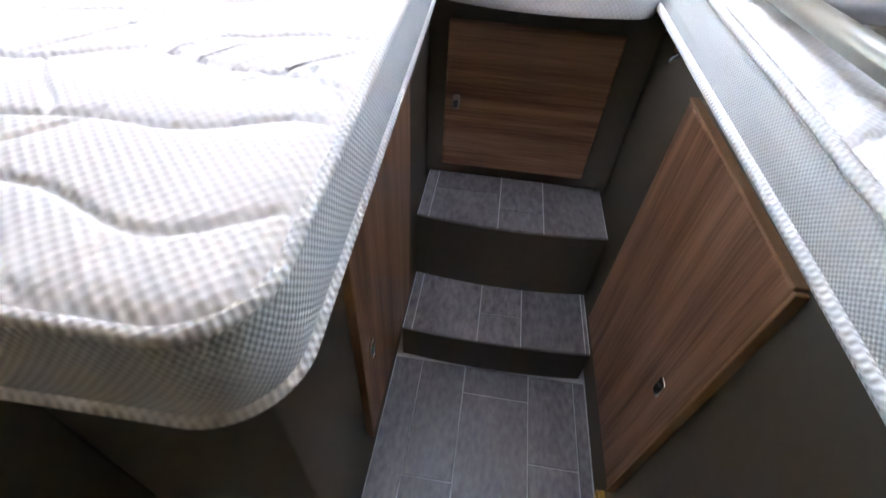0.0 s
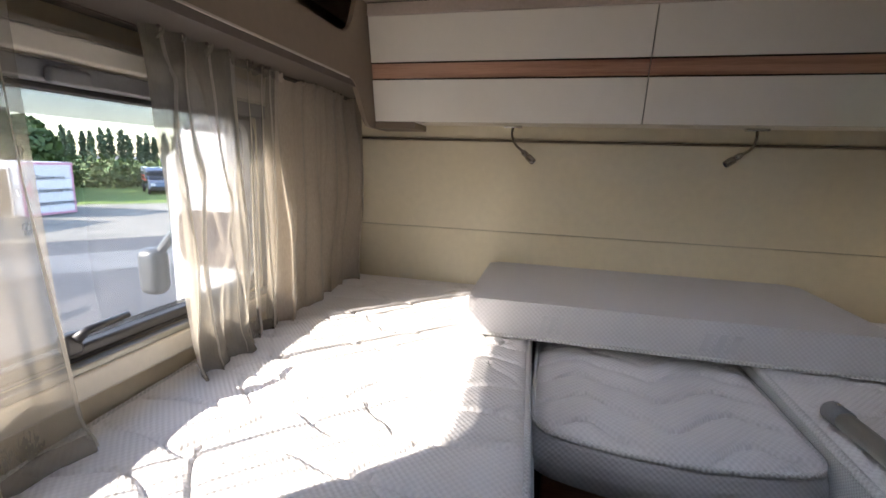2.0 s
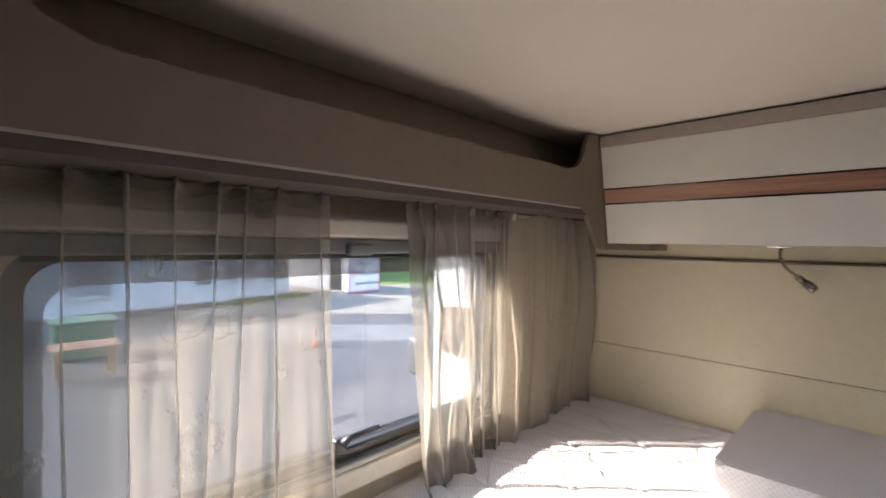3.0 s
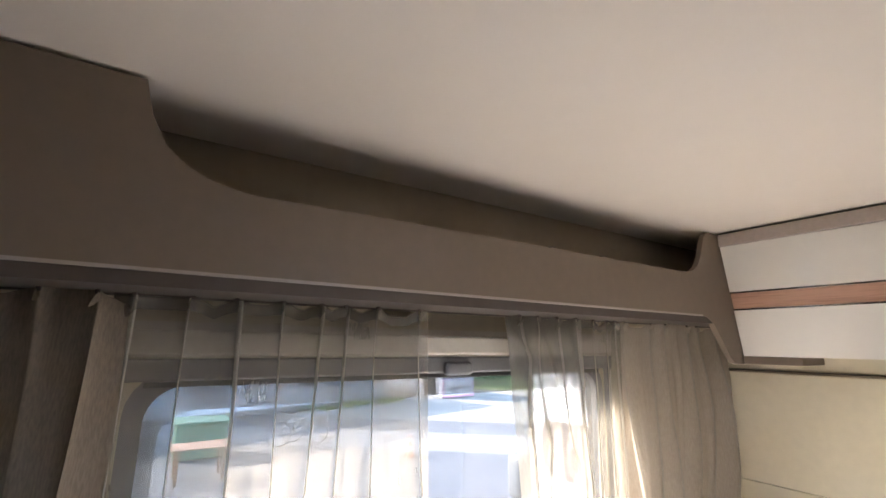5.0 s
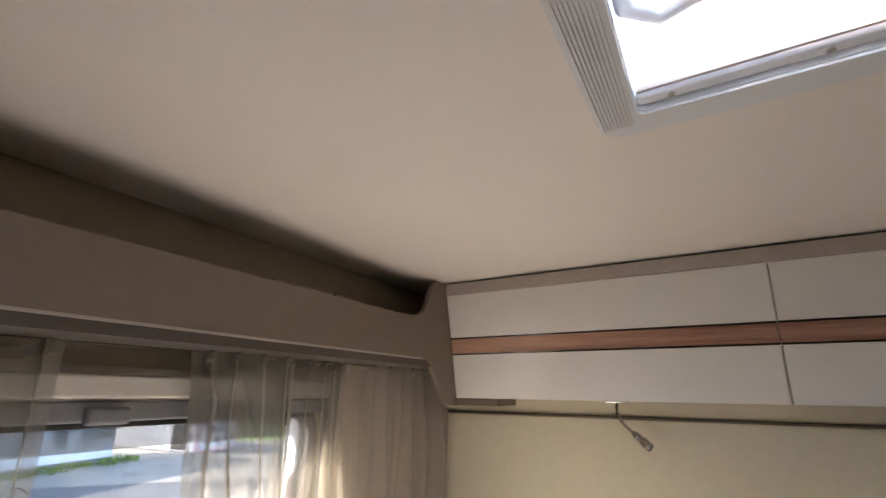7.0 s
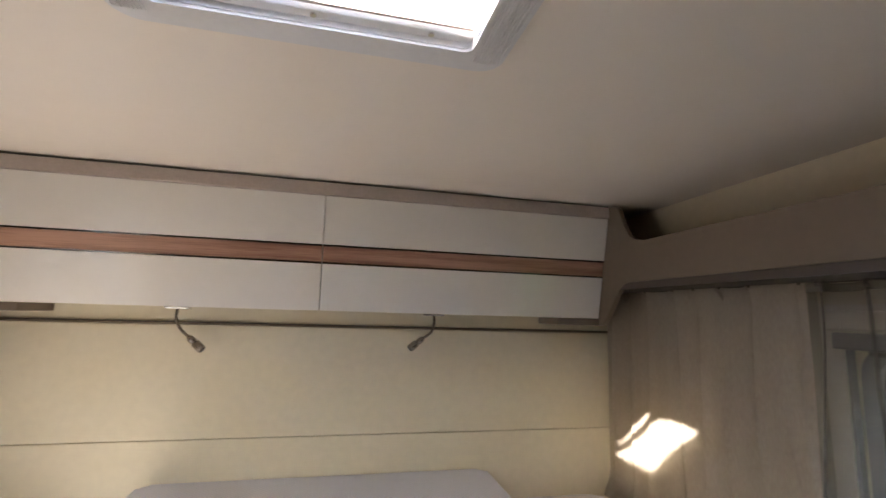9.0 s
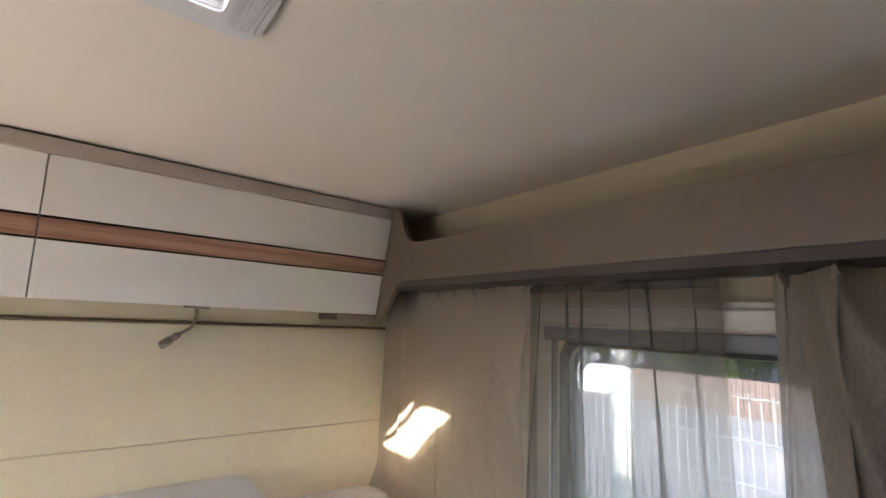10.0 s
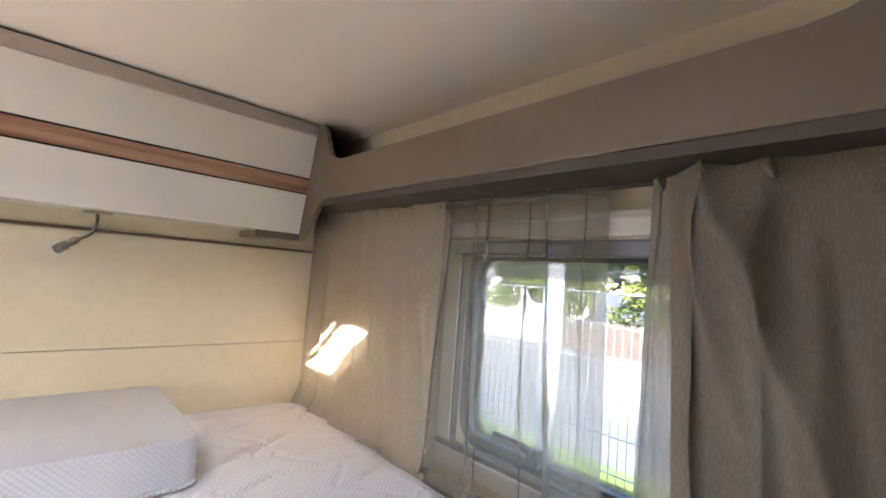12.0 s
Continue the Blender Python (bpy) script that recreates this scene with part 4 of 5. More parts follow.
curtain("dense taupe curtain bunched at the foot of the bed", -1, CX + 0.006, (0.05, 0.365), (-0.02, 0.380), 1.105, 1.847, 4, 0.030, DRAPE, 11, drift=0.5, pull=1.0, tight=(0.15, 0.34), sweep=-0.10, head_mat=DRAPE)
RX = 1.014
curtain("taupe voile curtain hanging in the rear corner", 1, RX + 0.026, (1.30, 2.07), (1.29, 2.065), 1.135, 1.847, 8, 0.009, SHEER_LIT, 21, sag=0.005, drift=0.4, pull=0.9, tight=(0.08, 0.26), creases=((0.06, 0.2, 0.02, 0.98, 0.018, 0.014), (0.12, 0.40, 0.05, 0.98, 0.014, 0.012), (0.22, 0.30, 0.16, 0.98, 0.010, 0.016), (0.34, 0.55, 0.27, 0.98, 0.008, 0.014)), pool=0.02)
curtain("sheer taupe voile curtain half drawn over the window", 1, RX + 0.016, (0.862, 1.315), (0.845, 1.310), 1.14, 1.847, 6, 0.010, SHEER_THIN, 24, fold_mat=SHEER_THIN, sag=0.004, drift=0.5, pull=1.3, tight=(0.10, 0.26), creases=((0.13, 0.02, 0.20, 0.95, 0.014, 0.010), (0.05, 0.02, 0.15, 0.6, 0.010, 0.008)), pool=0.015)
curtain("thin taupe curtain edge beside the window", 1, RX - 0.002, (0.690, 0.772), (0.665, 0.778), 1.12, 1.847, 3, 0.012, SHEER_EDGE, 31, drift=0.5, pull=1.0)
curtain("dense taupe curtain drawn aside beside the window", 1, RX - 0.012, (-0.02, 0.745), (-0.10, 0.690), 1.11, 1.847, 7, 0.036, DRAPE, 27, drift=0.5, pull=0.9, tight=(0.14, 0.34), creases=((0.96, 0.01, 0.92, 0.98, 0.034, 0.018), (0.94, 0.01, 0.82, 0.98, 0.036, 0.020), (0.91, 0.01, 0.66, 0.98, 0.044, 0.028), (0.70, 0.02, 0.50, 0.98, 0.034, 0.030)), head_mat=DRAPE)

# ---- roof vent ----
def roof_vent():
    v = thing("roof_vent", "white framed roof vent with a milky acrylic dome", "roof vent")
    part("flange", ring_frame(rounded(VX0 - 0.048, VX1 + 0.048, VY0 - 0.045, VY1 + 0.045, 0.035), rounded(VX0 + 0.006, VX1 - 0.006, VY0 + 0.006, VY1 - 0.006, 0.012), 2, ZC - 0.014, ZC - 0.0005), WHITEPL, v, "ribbed white flange")
    for side in (VX0 - 0.042, VX1 + 0.004):
        for k in range(9):
            x = side + 0.0045 * k
            part("rib", box((x, VY0 - 0.02, ZC - 0.0165), (x + 0.002, VY1 + 0.02, ZC - 0.0142)), WHITEPL, v)
    part("shaft", ring_frame(rounded(VX0 - 0.003, VX1 + 0.003, VY0 - 0.003, VY1 + 0.003, 0.014), rounded(VX0 + 0.004, VX1 - 0.004, VY0 + 0.004, VY1 - 0.004, 0.012), 2, ZC - 0.018, ZC + 0.125), WHITEPL, v, "white shaft lining")
    part("blind_bar", box((VX0 + 0.006, VY1 - 0.026, ZC - 0.008), (VX1 - 0.006, VY1 - 0.008, ZC + 0.010), 0.003), WHITEPL, v, "white roller blind bar")
    part("seal", box((VX0 + 0.008, VY1 - 0.034, ZC - 0.003), (VX1 - 0.008, VY1 - 0.029, ZC + 0.003)), TRIM, v)
    n = 12
    bm = bmesh.new()
    grid = [[bm.verts.new((VX0 - 0.01 + (VX1 - VX0 + 0.02) * i / n, VY0 - 0.01 + (VY1 - VY0 + 0.02) * j / n, ZC + 0.126 + 0.045 * (1 - (2 * i / n - 1) ** 4) * (1 - (2 * j / n - 1) ** 4))) for j in range(n + 1)] for i in range(n + 1)]
    for i in range(n):
        for j in range(n):
            bm.faces.new((grid[i][j], grid[i + 1][j], grid[i + 1][j + 1], grid[i][j + 1]))
    part("dome", bm, DOME, v, "milky acrylic dome", True)
    part("handle", tube([(-0.185, 0.86, ZC + 0.075), (-0.188, 0.94, ZC + 0.06), (-0.180, 0.985, ZC + 0.05), (-0.150, 1.010, ZC + 0.047), (-0.110, 1.000, ZC + 0.05), (-0.04, 0.965, ZC + 0.058), (0.03, 0.950, ZC + 0.06), (0.10, 0.960, ZC + 0.06), (0.16, 0.93, ZC + 0.07), (0.17, 0.86, ZC + 0.075)], 0.012, 12), WHITEPL, v, "curved white opening bar", True)
    for x in (-0.15, 0.0, 0.15):
        part("screw", cylinder((x, VY1 - 0.018, ZC - 0.0095), 0.004, 0.003), CHROME, v)


roof_vent()

# ---- outside ----
def sheet(name, corners, z, material, label):
    bm = bmesh.new()
    bm.faces.new([bm.verts.new((x, y, z)) for x, y in corners])
    return setting(name, bm, material, label)


def along(d, w, origin=(-0.25, 0.4)):
    """A point d metres out along the view over the yard, w metres across it."""
    return origin[0] - 0.766 * d + 0.643 * w, origin[1] + 0.643 * d + 0.766 * w


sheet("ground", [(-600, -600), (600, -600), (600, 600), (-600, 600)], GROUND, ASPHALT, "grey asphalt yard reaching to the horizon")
# The gravel's near edge follows a shadow line; darker asphalt also carries that shade.
sheet("gravel", [along(18.5, -60), along(18.5, 60), along(31.5, 60), along(31.5, -60)], GROUND + 0.006, GRAVEL, "pale gravel lot, its near edge where the yard's shade ends")
# Paler asphalt colour paints a band of sunlight across the shaded yard.
SUN_BAND = mat("sunlit_band_asphalt", (0.16, 0.16, 0.158), 0.9, scale=0.8, bump=0.3, bump_scale=40, detail=(0.23, 0.226, 0.215))
sheet("yard", [along(13.4, -40), along(13.4, 40), along(16.0, 40), along(16.0, -40)], GROUND + 0.005, SUN_BAND, "asphalt strip painted pale as a sunlit band")
sheet("verge", [along(31.5, -80), along(31.5, 120), along(260, 260), along(260, -260)], GROUND + 0.004, GRASS, "bright green grass verge")
sheet("lawn", [(1.6, -30), (7.4, -30), (7.4, 40), (1.6, 40)], GROUND + 0.005, GRASS, "green grass strip behind the fence")
ROAD = mat("pale_road", (0.17, 0.17, 0.17), 0.9, scale=0.8, bump=0.3, bump_scale=40, detail=(0.23, 0.225, 0.215))
sheet("road", [(7.4, -40), (16.6, -40), (16.6, 60), (7.4, 60)], GROUND + 0.003, ROAD, "pale grey asphalt road behind the fence")
sheet("pavement", [(16.6, -40), (26, -40), (26, 60), (16.6, 60)], GROUND + 0.012, ROAD, "pale pavement across the road")


def foliage(name, blobs, per, leaf, seed, material, parent):
    """Many small leaf clumps scattered through soft lobes; blobs: centre, radii."""
    rnd = random.Random(seed)
    verts, faces = [], []
    for (cx, cy, cz), (rx, ry, rz) in blobs:
        for _ in range(per):
            d = Vector((rnd.gauss(0, 1), rnd.gauss(0, 1), rnd.gauss(0, 1))).normalized() * rnd.uniform(0.55, 1.05)
            p = Vector((cx + d.x * rx, cy + d.y * ry, cz + d.z * rz))
            a = Vector((rnd.gauss(0, 1), rnd.gauss(0, 1), rnd.gauss(0, 1))).normalized()
            b = a.cross(Vector((rnd.gauss(0, 1), rnd.gauss(0, 1), rnd.gauss(0, 1)))).normalized()
            h = leaf * rnd.uniform(0.6, 1.4)
            n = len(verts)
            verts += [p - a * h, p - b * h * 0.6, p + a * h, p + b * h * 0.6]
            faces.append((n, n + 1, n + 2, n + 3))
    me = bpy.data.meshes.new(name)
    me.from_pydata(verts, [], faces)
    me.materials.append(material)
    ob = new(name, me)
    ob.parent = parent
    ob.matrix_parent_inverse = Matrix.Translation(-parent.location)
    return ob


def tree(label, at, height, spread, seed, material=LEAF, leaf=0.22, lobes=9, per=260, group="trees"):
    rnd = random.Random(seed)
    t = thing("tree", label, "tree", group, (at[0], at[1], GROUND))
    part("trunk", tube([(at[0], at[1], GROUND - 0.05), (at[0] + 0.1, at[1], GROUND + height * 0.3), (at[0], at[1] + 0.1, GROUND + height * 0.75)], [height * 0.03, height * 0.022, height * 0.008], 8), BARK, t, "", True)
    limbs = bmesh.new()
    blobs = []
    for k in range(lobes):
        a, z = rnd.uniform(0, 6.28), GROUND + height * rnd.uniform(0.22, 0.86)
        r = spread * rnd.uniform(0.35, 0.8) * (1.1 - 0.5 * (z - GROUND) / height)
        p = (at[0] + r * math.cos(a), at[1] + r * math.sin(a), z)
        tube([(at[0], at[1], z - height * 0.12), p], [0.05, 0.015], 5, bm=limbs)
        blobs.append((p, (spread * rnd.uniform(0.35, 0.6), spread * rnd.uniform(0.35, 0.6), height * rnd.uniform(0.10, 0.18))))
    part("limbs", limbs, BARK, t)
    foliage("crown", blobs, per, leaf, seed + 1, material, t)
    return t


def poplar(at, height, seed):
    t = thing("poplar", "slim poplar in a distant row, its green paled for haze", "tree", "poplar row", (at[0], at[1], GROUND))
    part("trunk", tube([(at[0], at[1], GROUND - 0.05), (at[0], at[1], GROUND + height * 0.9)], [0.25, 0.05], 6), BARK, t)
    rnd = random.Random(seed)
    blobs = []
    for k in range(14):
        v = (k + 0.5) / 14
        w = height * 0.125 * math.sin(math.pi * min(1, v * 0.82 + 0.15)) ** 0.7
        blobs.append(((at[0] + rnd.uniform(-0.25, 0.25), at[1] + rnd.uniform(-0.25, 0.25), GROUND + height * (0.04 + 0.96 * v)), (w, w, height * 0.085)))
    foliage("crown", blobs, 60, 0.40, seed, LEAF_HAZED, t)


rnd = random.Random(77)
for k in range(32):
    w = -28 + k * 2.3 + rnd.uniform(-0.4, 0.4)
    x, y = along(170 + rnd.uniform(-4, 4), w + 6)
    poplar((x, y), rnd.uniform(8.6, 10.4) - 0.03 * k, 300 + k)
hedge = tagged(new("hedge"), "dense green shrubs along the verge", "hedge", kind="stuff")
foliage("shrubs", [((*along(49 + rnd.uniform(-2, 2), w), GROUND + 0.9), (2.2, 2.2, rnd.uniform(1.0, 1.9))) for w in range(-26, 34, 2)], 520, 0.22, 9, LEAF, hedge)
for k, (d, w, h, sp) in enumerate(((40, -8.6, 7.0, 2.9), (44, -13.0, 7.6, 3.2), (45, -5.0, 5.2, 2.2), (48, -19, 7.0, 3.2))):
    tree("broad leafy green tree behind the container", along(d, w), h, sp, 500 + k, leaf=0.24, lobes=11, per=300)


def letters(text, at, size, x_way, material, parent, name="lettering"):
    """Raised lettering on an upright face; x_way: the way that the line runs, level."""
    cu = bpy.data.curves.new(name, "FONT")
    cu.body, cu.size, cu.extrude, cu.offset = text, size, 0.004, 0.004
    tmp = bpy.data.objects.new(name, cu)
    scene.collection.objects.link(tmp)
    me = bpy.data.meshes.new_from_object(tmp.evaluated_get(bpy.context.evaluated_depsgraph_get()))
    bpy.data.objects.remove(tmp)
    x = Vector((*x_way, 0)).normalized()
    up = Vector((0, 0, 1))
    out = x.cross(up)
    m = Matrix((x, up, out)).transposed().to_4x4()
    m.translation = at
    me.transform(m)
    me.materials.clear()
    me.materials.append(material)
    ob = new(name, me)
    ob.parent = parent
    if not parent.parent:
        ob.matrix_parent_inverse = Matrix.Translation(-parent.location)
    return ob


def oriented(bm, origin, x_way):
    """Turns local x, y, z boxes so that x runs along x_way and the outer face looks along x cross z."""
    x = Vector((*x_way, 0)).normalized()
    y = Vector((0, 0, 1)).cross(x)
    m = Matrix((x, y, Vector((0, 0, 1)))).transposed().to_4x4()
    m.translation = origin
    bmesh.ops.transform(bm, matrix=m, verts=bm.verts)
    return bm


def container():
    c = thing("site_container", "white site container with a pink-edged service sign", "container", at=(-21.8, 14.45, GROUND))
    o, way = Vector((-21.8, 14.45, GROUND)), (-0.12, 1.0)
    L, W, Hh = 6.0, 2.35, 2.36
    part("body", oriented(box((0, 0, 0.08), (W, L, Hh), 0.04), o, way), WHITEWALL, c, "white ribbed steel body")
    part("floor_frame", oriented(box((-0.02, -0.02, 0.0), (W + 0.02, L + 0.02, 0.1)), o, way), FRAMEGREY, c)
    # A black slab on the wall stands for the unlit inside of the doorway.
    part("doorway_shade", oriented(box((-0.03, 0.5, 0.15), (-0.004, 1.6, 2.05)), o, way), BLACK, c, "black slab for the shaded open doorway")
    for a, b in ((0.42, 0.5), (1.6, 1.68)):
        part("door_frame", oriented(box((-0.06, a, 0.12), (-0.004, b, 2.12)), o, way), WHITEPL, c)
    for k in range(14):
        part("rib", oriented(box((-0.025, 2.35 + 0.25 * k, 0.2), (-0.004, 2.45 + 0.25 * k, 2.2)), o, way), WHITEWALL, c)
    sign = part("sign", oriented(box((0.06, -0.05, 0.12), (W - 0.06, -0.006, Hh - 0.08)), o, way), SIGNWHITE, c, "white service sign")
    for lo, hi in (((0.0, -0.065, 0.06), (W, -0.045, 0.16)), ((0.0, -0.065, Hh - 0.12), (W, -0.045, Hh - 0.02)), ((0.0, -0.065, 0.161), (0.09, -0.045, Hh - 0.121)), ((W - 0.09, -0.065, 0.161), (W, -0.045, Hh - 0.121))):
        part("border", oriented(box(lo, hi), o, way), PINK, sign)
    arrow = prism([(0.16, 1.2), (0.40, 0.75), (0.40, 1.65)], 1, -0.06, -0.05)
    part("arrow", oriented(arrow, o, way), PINK, sign)
    x = Vector((*way, 0)).normalized()
    out = x.cross(Vector((0, 0, 1)))
    for k, text in enumerate(("Klimaservice", "Scheibenservice", "Reparaturservice")):
        letters(text, o + x * 0.46 + out * 0.055 + Vector((0, 0, 1.60 - 0.56 * k)), 0.29, way, INK, sign)


container()


def cabin_row():
    b = thing("office_cabins", "long white flat-roofed office cabin row with windows", "building", at=(-22.45, 11.25, GROUND))
    part("wall", box((-30, -18, GROUND), (-24.5, 12.2, GROUND + 3.1), 0.03), WHITEWALL, b)
    part("roof", box((-30.2, -18.2, GROUND + 3.1), (-24.3, 12.4, GROUND + 3.28), 0.03), FRAMEGREY, b)
    for y, half in ((-14, 0.7), (-10.5, 0.7), (-7, 0.7), (-3.5, 0.7), (0.2, 0.7), (3.4, 0.7), (8.85, 0.32), (9.92, 0.32), (10.95, 0.32)):
        w = part("window", box((-24.52, y - half, GROUND + 0.8), (-24.46, y + half, GROUND + 2.3), 0.01), WHITEPL, b)
        part("pane", box((-24.47, y - half + 0.07, GROUND + 0.88), (-24.445, y + half - 0.07, GROUND + 2.2)), GREYGLASS, w)
        part("sill", box((-24.47, y - half - 0.04, GROUND + 0.74), (-24.38, y + half + 0.04, GROUND + 0.795), 0.005), WHITEPL, w)
    for y in (7.55, 11.75):
        board = part("notice_board", box((-24.54, y - 0.32, GROUND + 1.0), (-24.42, y + 0.32, GROUND + 2.2), 0.01), FRAMEGREY, b, "dark notice board")
        for k in range(5):
            part("notice_line", box((-24.425, y - 0.22, GROUND + 2.0 - 0.2 * k), (-24.41, y + 0.22, GROUND + 2.06 - 0.2 * k)), WHITEPL, board)
    part("skirting", box((-24.53, -18, GROUND), (-24.44, 12.2, GROUND + 0.22)), FRAMEGREY, b)
    # the row stands at a slight angle to the vehicle
    turn = Matrix.Translation((-22.45, 11.25, 0)) @ Matrix.Rotation(radians(14.1), 4, "Z") @ Matrix.Translation((24.5, -12.2, 0))
    for piece in b.children_recursive:
        piece.data.transform(turn)


cabin_row()
weeds = tagged(new("weeds"), "low green weeds along the foot of the cabins", "weeds", kind="stuff")
foliage("leaves", [((-20.0 - 0.25 * (y - 3.1) + rnd.uniform(-0.2, 0.4), y, GROUND + 0.08), (0.35, 0.4, rnd.uniform(0.08, 0.3))) for y in (6.8, 7.6, 8.4, 9.2, 10.0, 10.8, 11.4, 11.9)], 160, 0.05, 41, GRASS, weeds)


def cone(at):
    c = thing("traffic_cone", "orange and white striped traffic cone on the asphalt", "traffic cone", at=at)
    part("foot", box((at[0] - 0.17, at[1] - 0.17, at[2]), (at[0] + 0.17, at[1] + 0.17, at[2] + 0.035), 0.01), RUBBER, c)
    for a, b, m in ((0.035, 0.16, RED), (0.16, 0.27, WHITEPL), (0.27, 0.38, RED), (0.38, 0.46, WHITEPL), (0.46, 0.56, RED)):
        r = lambda h: 0.13 * (1 - h / 0.64)
        part("band", cylinder((at[0], at[1], at[2] + (a + b) / 2), r(a), b - a, 2, 16, r(b)), m, c)


cone((-11.5, 6.7, GROUND))


def bicycle(at, way):
    b = thing("bicycle", "pale city bicycle parked on the asphalt", "bicycle", at=at)
    x = Vector((*way, 0)).normalized()
    o = Vector(at)

    def q(u, z, side=0.0):
        return o + x * u + Vector((0, 0, z)) + x.cross(Vector((0, 0, 1))) * side

    for u in (0.0, 1.08):
        wheel = part("wheel", tube([q(u + 0.34 * math.cos(a), 0.35 + 0.34 * math.sin(a)) for a in [2 * math.pi * k / 28 for k in range(28)]], 0.018, 6, True), RUBBER, b, "", True)
        sp = bmesh.new()
        for k in range(9):
            a = math.pi * k / 9
            tube([q(u - 0.33 * math.cos(a), 0.35 - 0.33 * math.sin(a)), q(u + 0.33 * math.cos(a), 0.35 + 0.33 * math.sin(a))], 0.002, 4, bm=sp)
        part("spokes", sp, CHROME, wheel)
    fr = bmesh.new()
    for a, c in (((0, 0.35), (0.45, 0.32)), ((0, 0.35), (0.38, 0.78)), ((0.45, 0.32), (0.38, 0.78)), ((0.45, 0.32), (0.92, 0.82)), ((0.38, 0.70), (0.92, 0.82)), ((0.90, 0.95), (1.08, 0.35)), ((0.38, 0.78), (0.35, 0.92))):
        tube([q(*a), q(*c)], 0.016, 8, bm=fr)
    part("frame", fr, GALV, b, "", True)
    part("saddle", tube([q(0.22, 0.94), q(0.36, 0.95), q(0.48, 0.94)], [0.07, 0.05, 0.02], 8), BLACK, b)
    part("handlebar", tube([q(0.86, 1.0, -0.3), q(0.92, 1.02, -0.1), q(0.92, 1.02, 0.1), q(0.86, 1.0, 0.3)], 0.014, 8), CHROME, b)


bicycle((-14.4, 3.95, GROUND), (0.15, 1.0))
bicycle((-14.9, 4.5, GROUND), (0.1, 1.0))
crate = thing("garden_bin", "green plastic bin on the asphalt", "bin", at=(-14.4, 1.9, GROUND))
part("tub", box((-14.9, 1.3, GROUND), (-13.9, 2.5, GROUND + 0.85), 0.08, 3), GREENBIN, crate)
part("lid", box((-14.96, 1.24, GROUND + 0.85), (-13.84, 2.56, GROUND + 0.93), 0.03), GREENBIN, crate)


def garden_table(at):
    g = thing("garden_table", "wooden slatted garden table on the asphalt", "table", at=at)
    for k in range(5):
        part("slat", box((at[0] - 0.4 + 0.165 * k, at[1] - 0.6, at[2] + 0.68), (at[0] - 0.26 + 0.165 * k, at[1] + 0.6, at[2] + 0.71), 0.006), WOOD_EDGE, g)
    for dy in (-0.45, 0.45):
        part("rail", box((at[0] - 0.36, at[1] + dy - 0.03, at[2] + 0.61), (at[0] + 0.36, at[1] + dy + 0.03, at[2] + 0.679)), WOOD_EDGE, g)
        for dx in (-0.33, 0.33):
            part("leg", box((at[0] + dx - 0.03, at[1] + dy - 0.03, at[2]), (at[0] + dx + 0.03, at[1] + dy + 0.03, at[2] + 0.609), 0.004), WOOD_EDGE, g)


garden_table((-12.1, 1.7, GROUND))


def wheel_of(parent, at, axis_way, r=0.34, w=0.22):
    x = Vector((*axis_way, 0)).normalized()
    o = Vector(at)
    wh = part("wheel", tube([o - x * w / 2, o - x * w * 0.4, o + x * w * 0.4, o + x * w / 2], [r * 0.92, r, r, r * 0.92], 24), RUBBER, parent, "", True)
    part("rim", tube([o + x * w * 0.5, o + x * w * 0.53], r * 0.62, 18), CHROME, wh)


def van():
    at = Vector((-28.1, 26.6, GROUND))
    v = thing("camper_van", "slate blue panel van with red stripes parked on the lot", "van", at=at)
    way = (0.60, 0.80)
    k = 0.80
    prof = [(0.05, 0.45), (0.0, 0.75), (0.12, 1.10), (0.95, 1.32), (1.75, 2.15), (2.1, 2.35), (5.6, 2.40), (5.75, 2.2), (5.8, 0.5), (5.6, 0.42)]
    # the profile runs back from the nose, across the width
    body = prism([(b, z) for b, z in prof], 0, 0.0, 1.95, 0.05, 2)
    part("body", oriented(body, at, way), VANBLUE, v)
    part("stripe", oriented(box((-0.016, 1.9, 1.15), (1.966, 5.7, 1.38)), at, way), RED, v)
    part("stripe", oriented(box((-0.020, 3.2, 1.50), (1.970, 5.7, 1.68)), at, way), RED, v)
    ws = prism([(0.90, 1.335), (1.70, 2.13), (1.74, 2.10), (0.95, 1.30)], 0, 0.12, 1.83)
    part("windscreen", oriented(ws, at, way), DARKGLASS, v)
    part("bumper", oriented(box((0.05, -0.06, 0.35), (1.9, 0.12, 0.72), 0.05), at, way), BLACK, v)
    for a in (0.12, 1.50):
        part("headlight", oriented(box((a, -0.03, 0.80), (a + 0.33, 0.10, 1.02), 0.04), at, way), WHITEPL, v)
    part("side_window", oriented(box((-0.018, 1.25, 1.35), (1.968, 2.15, 1.95), 0.02), at, way), DARKGLASS, v)
    for child in v.children:
        child.data.transform(Matrix.Translation(at) @ Matrix.Scale(k, 4) @ Matrix.Translation(-at))
    x = Vector((*way, 0)).normalized()
    y = Vector((0, 0, 1)).cross(x)
    for u in (0.02, 1.93):
        for b in (0.95, 4.6):
            p = at + k * (x * u + y * b)
            wheel_of(v, (p.x, p.y, GROUND + 0.28), way if u > 1 else (-way[0], -way[1]), 0.28, 0.18)


van()


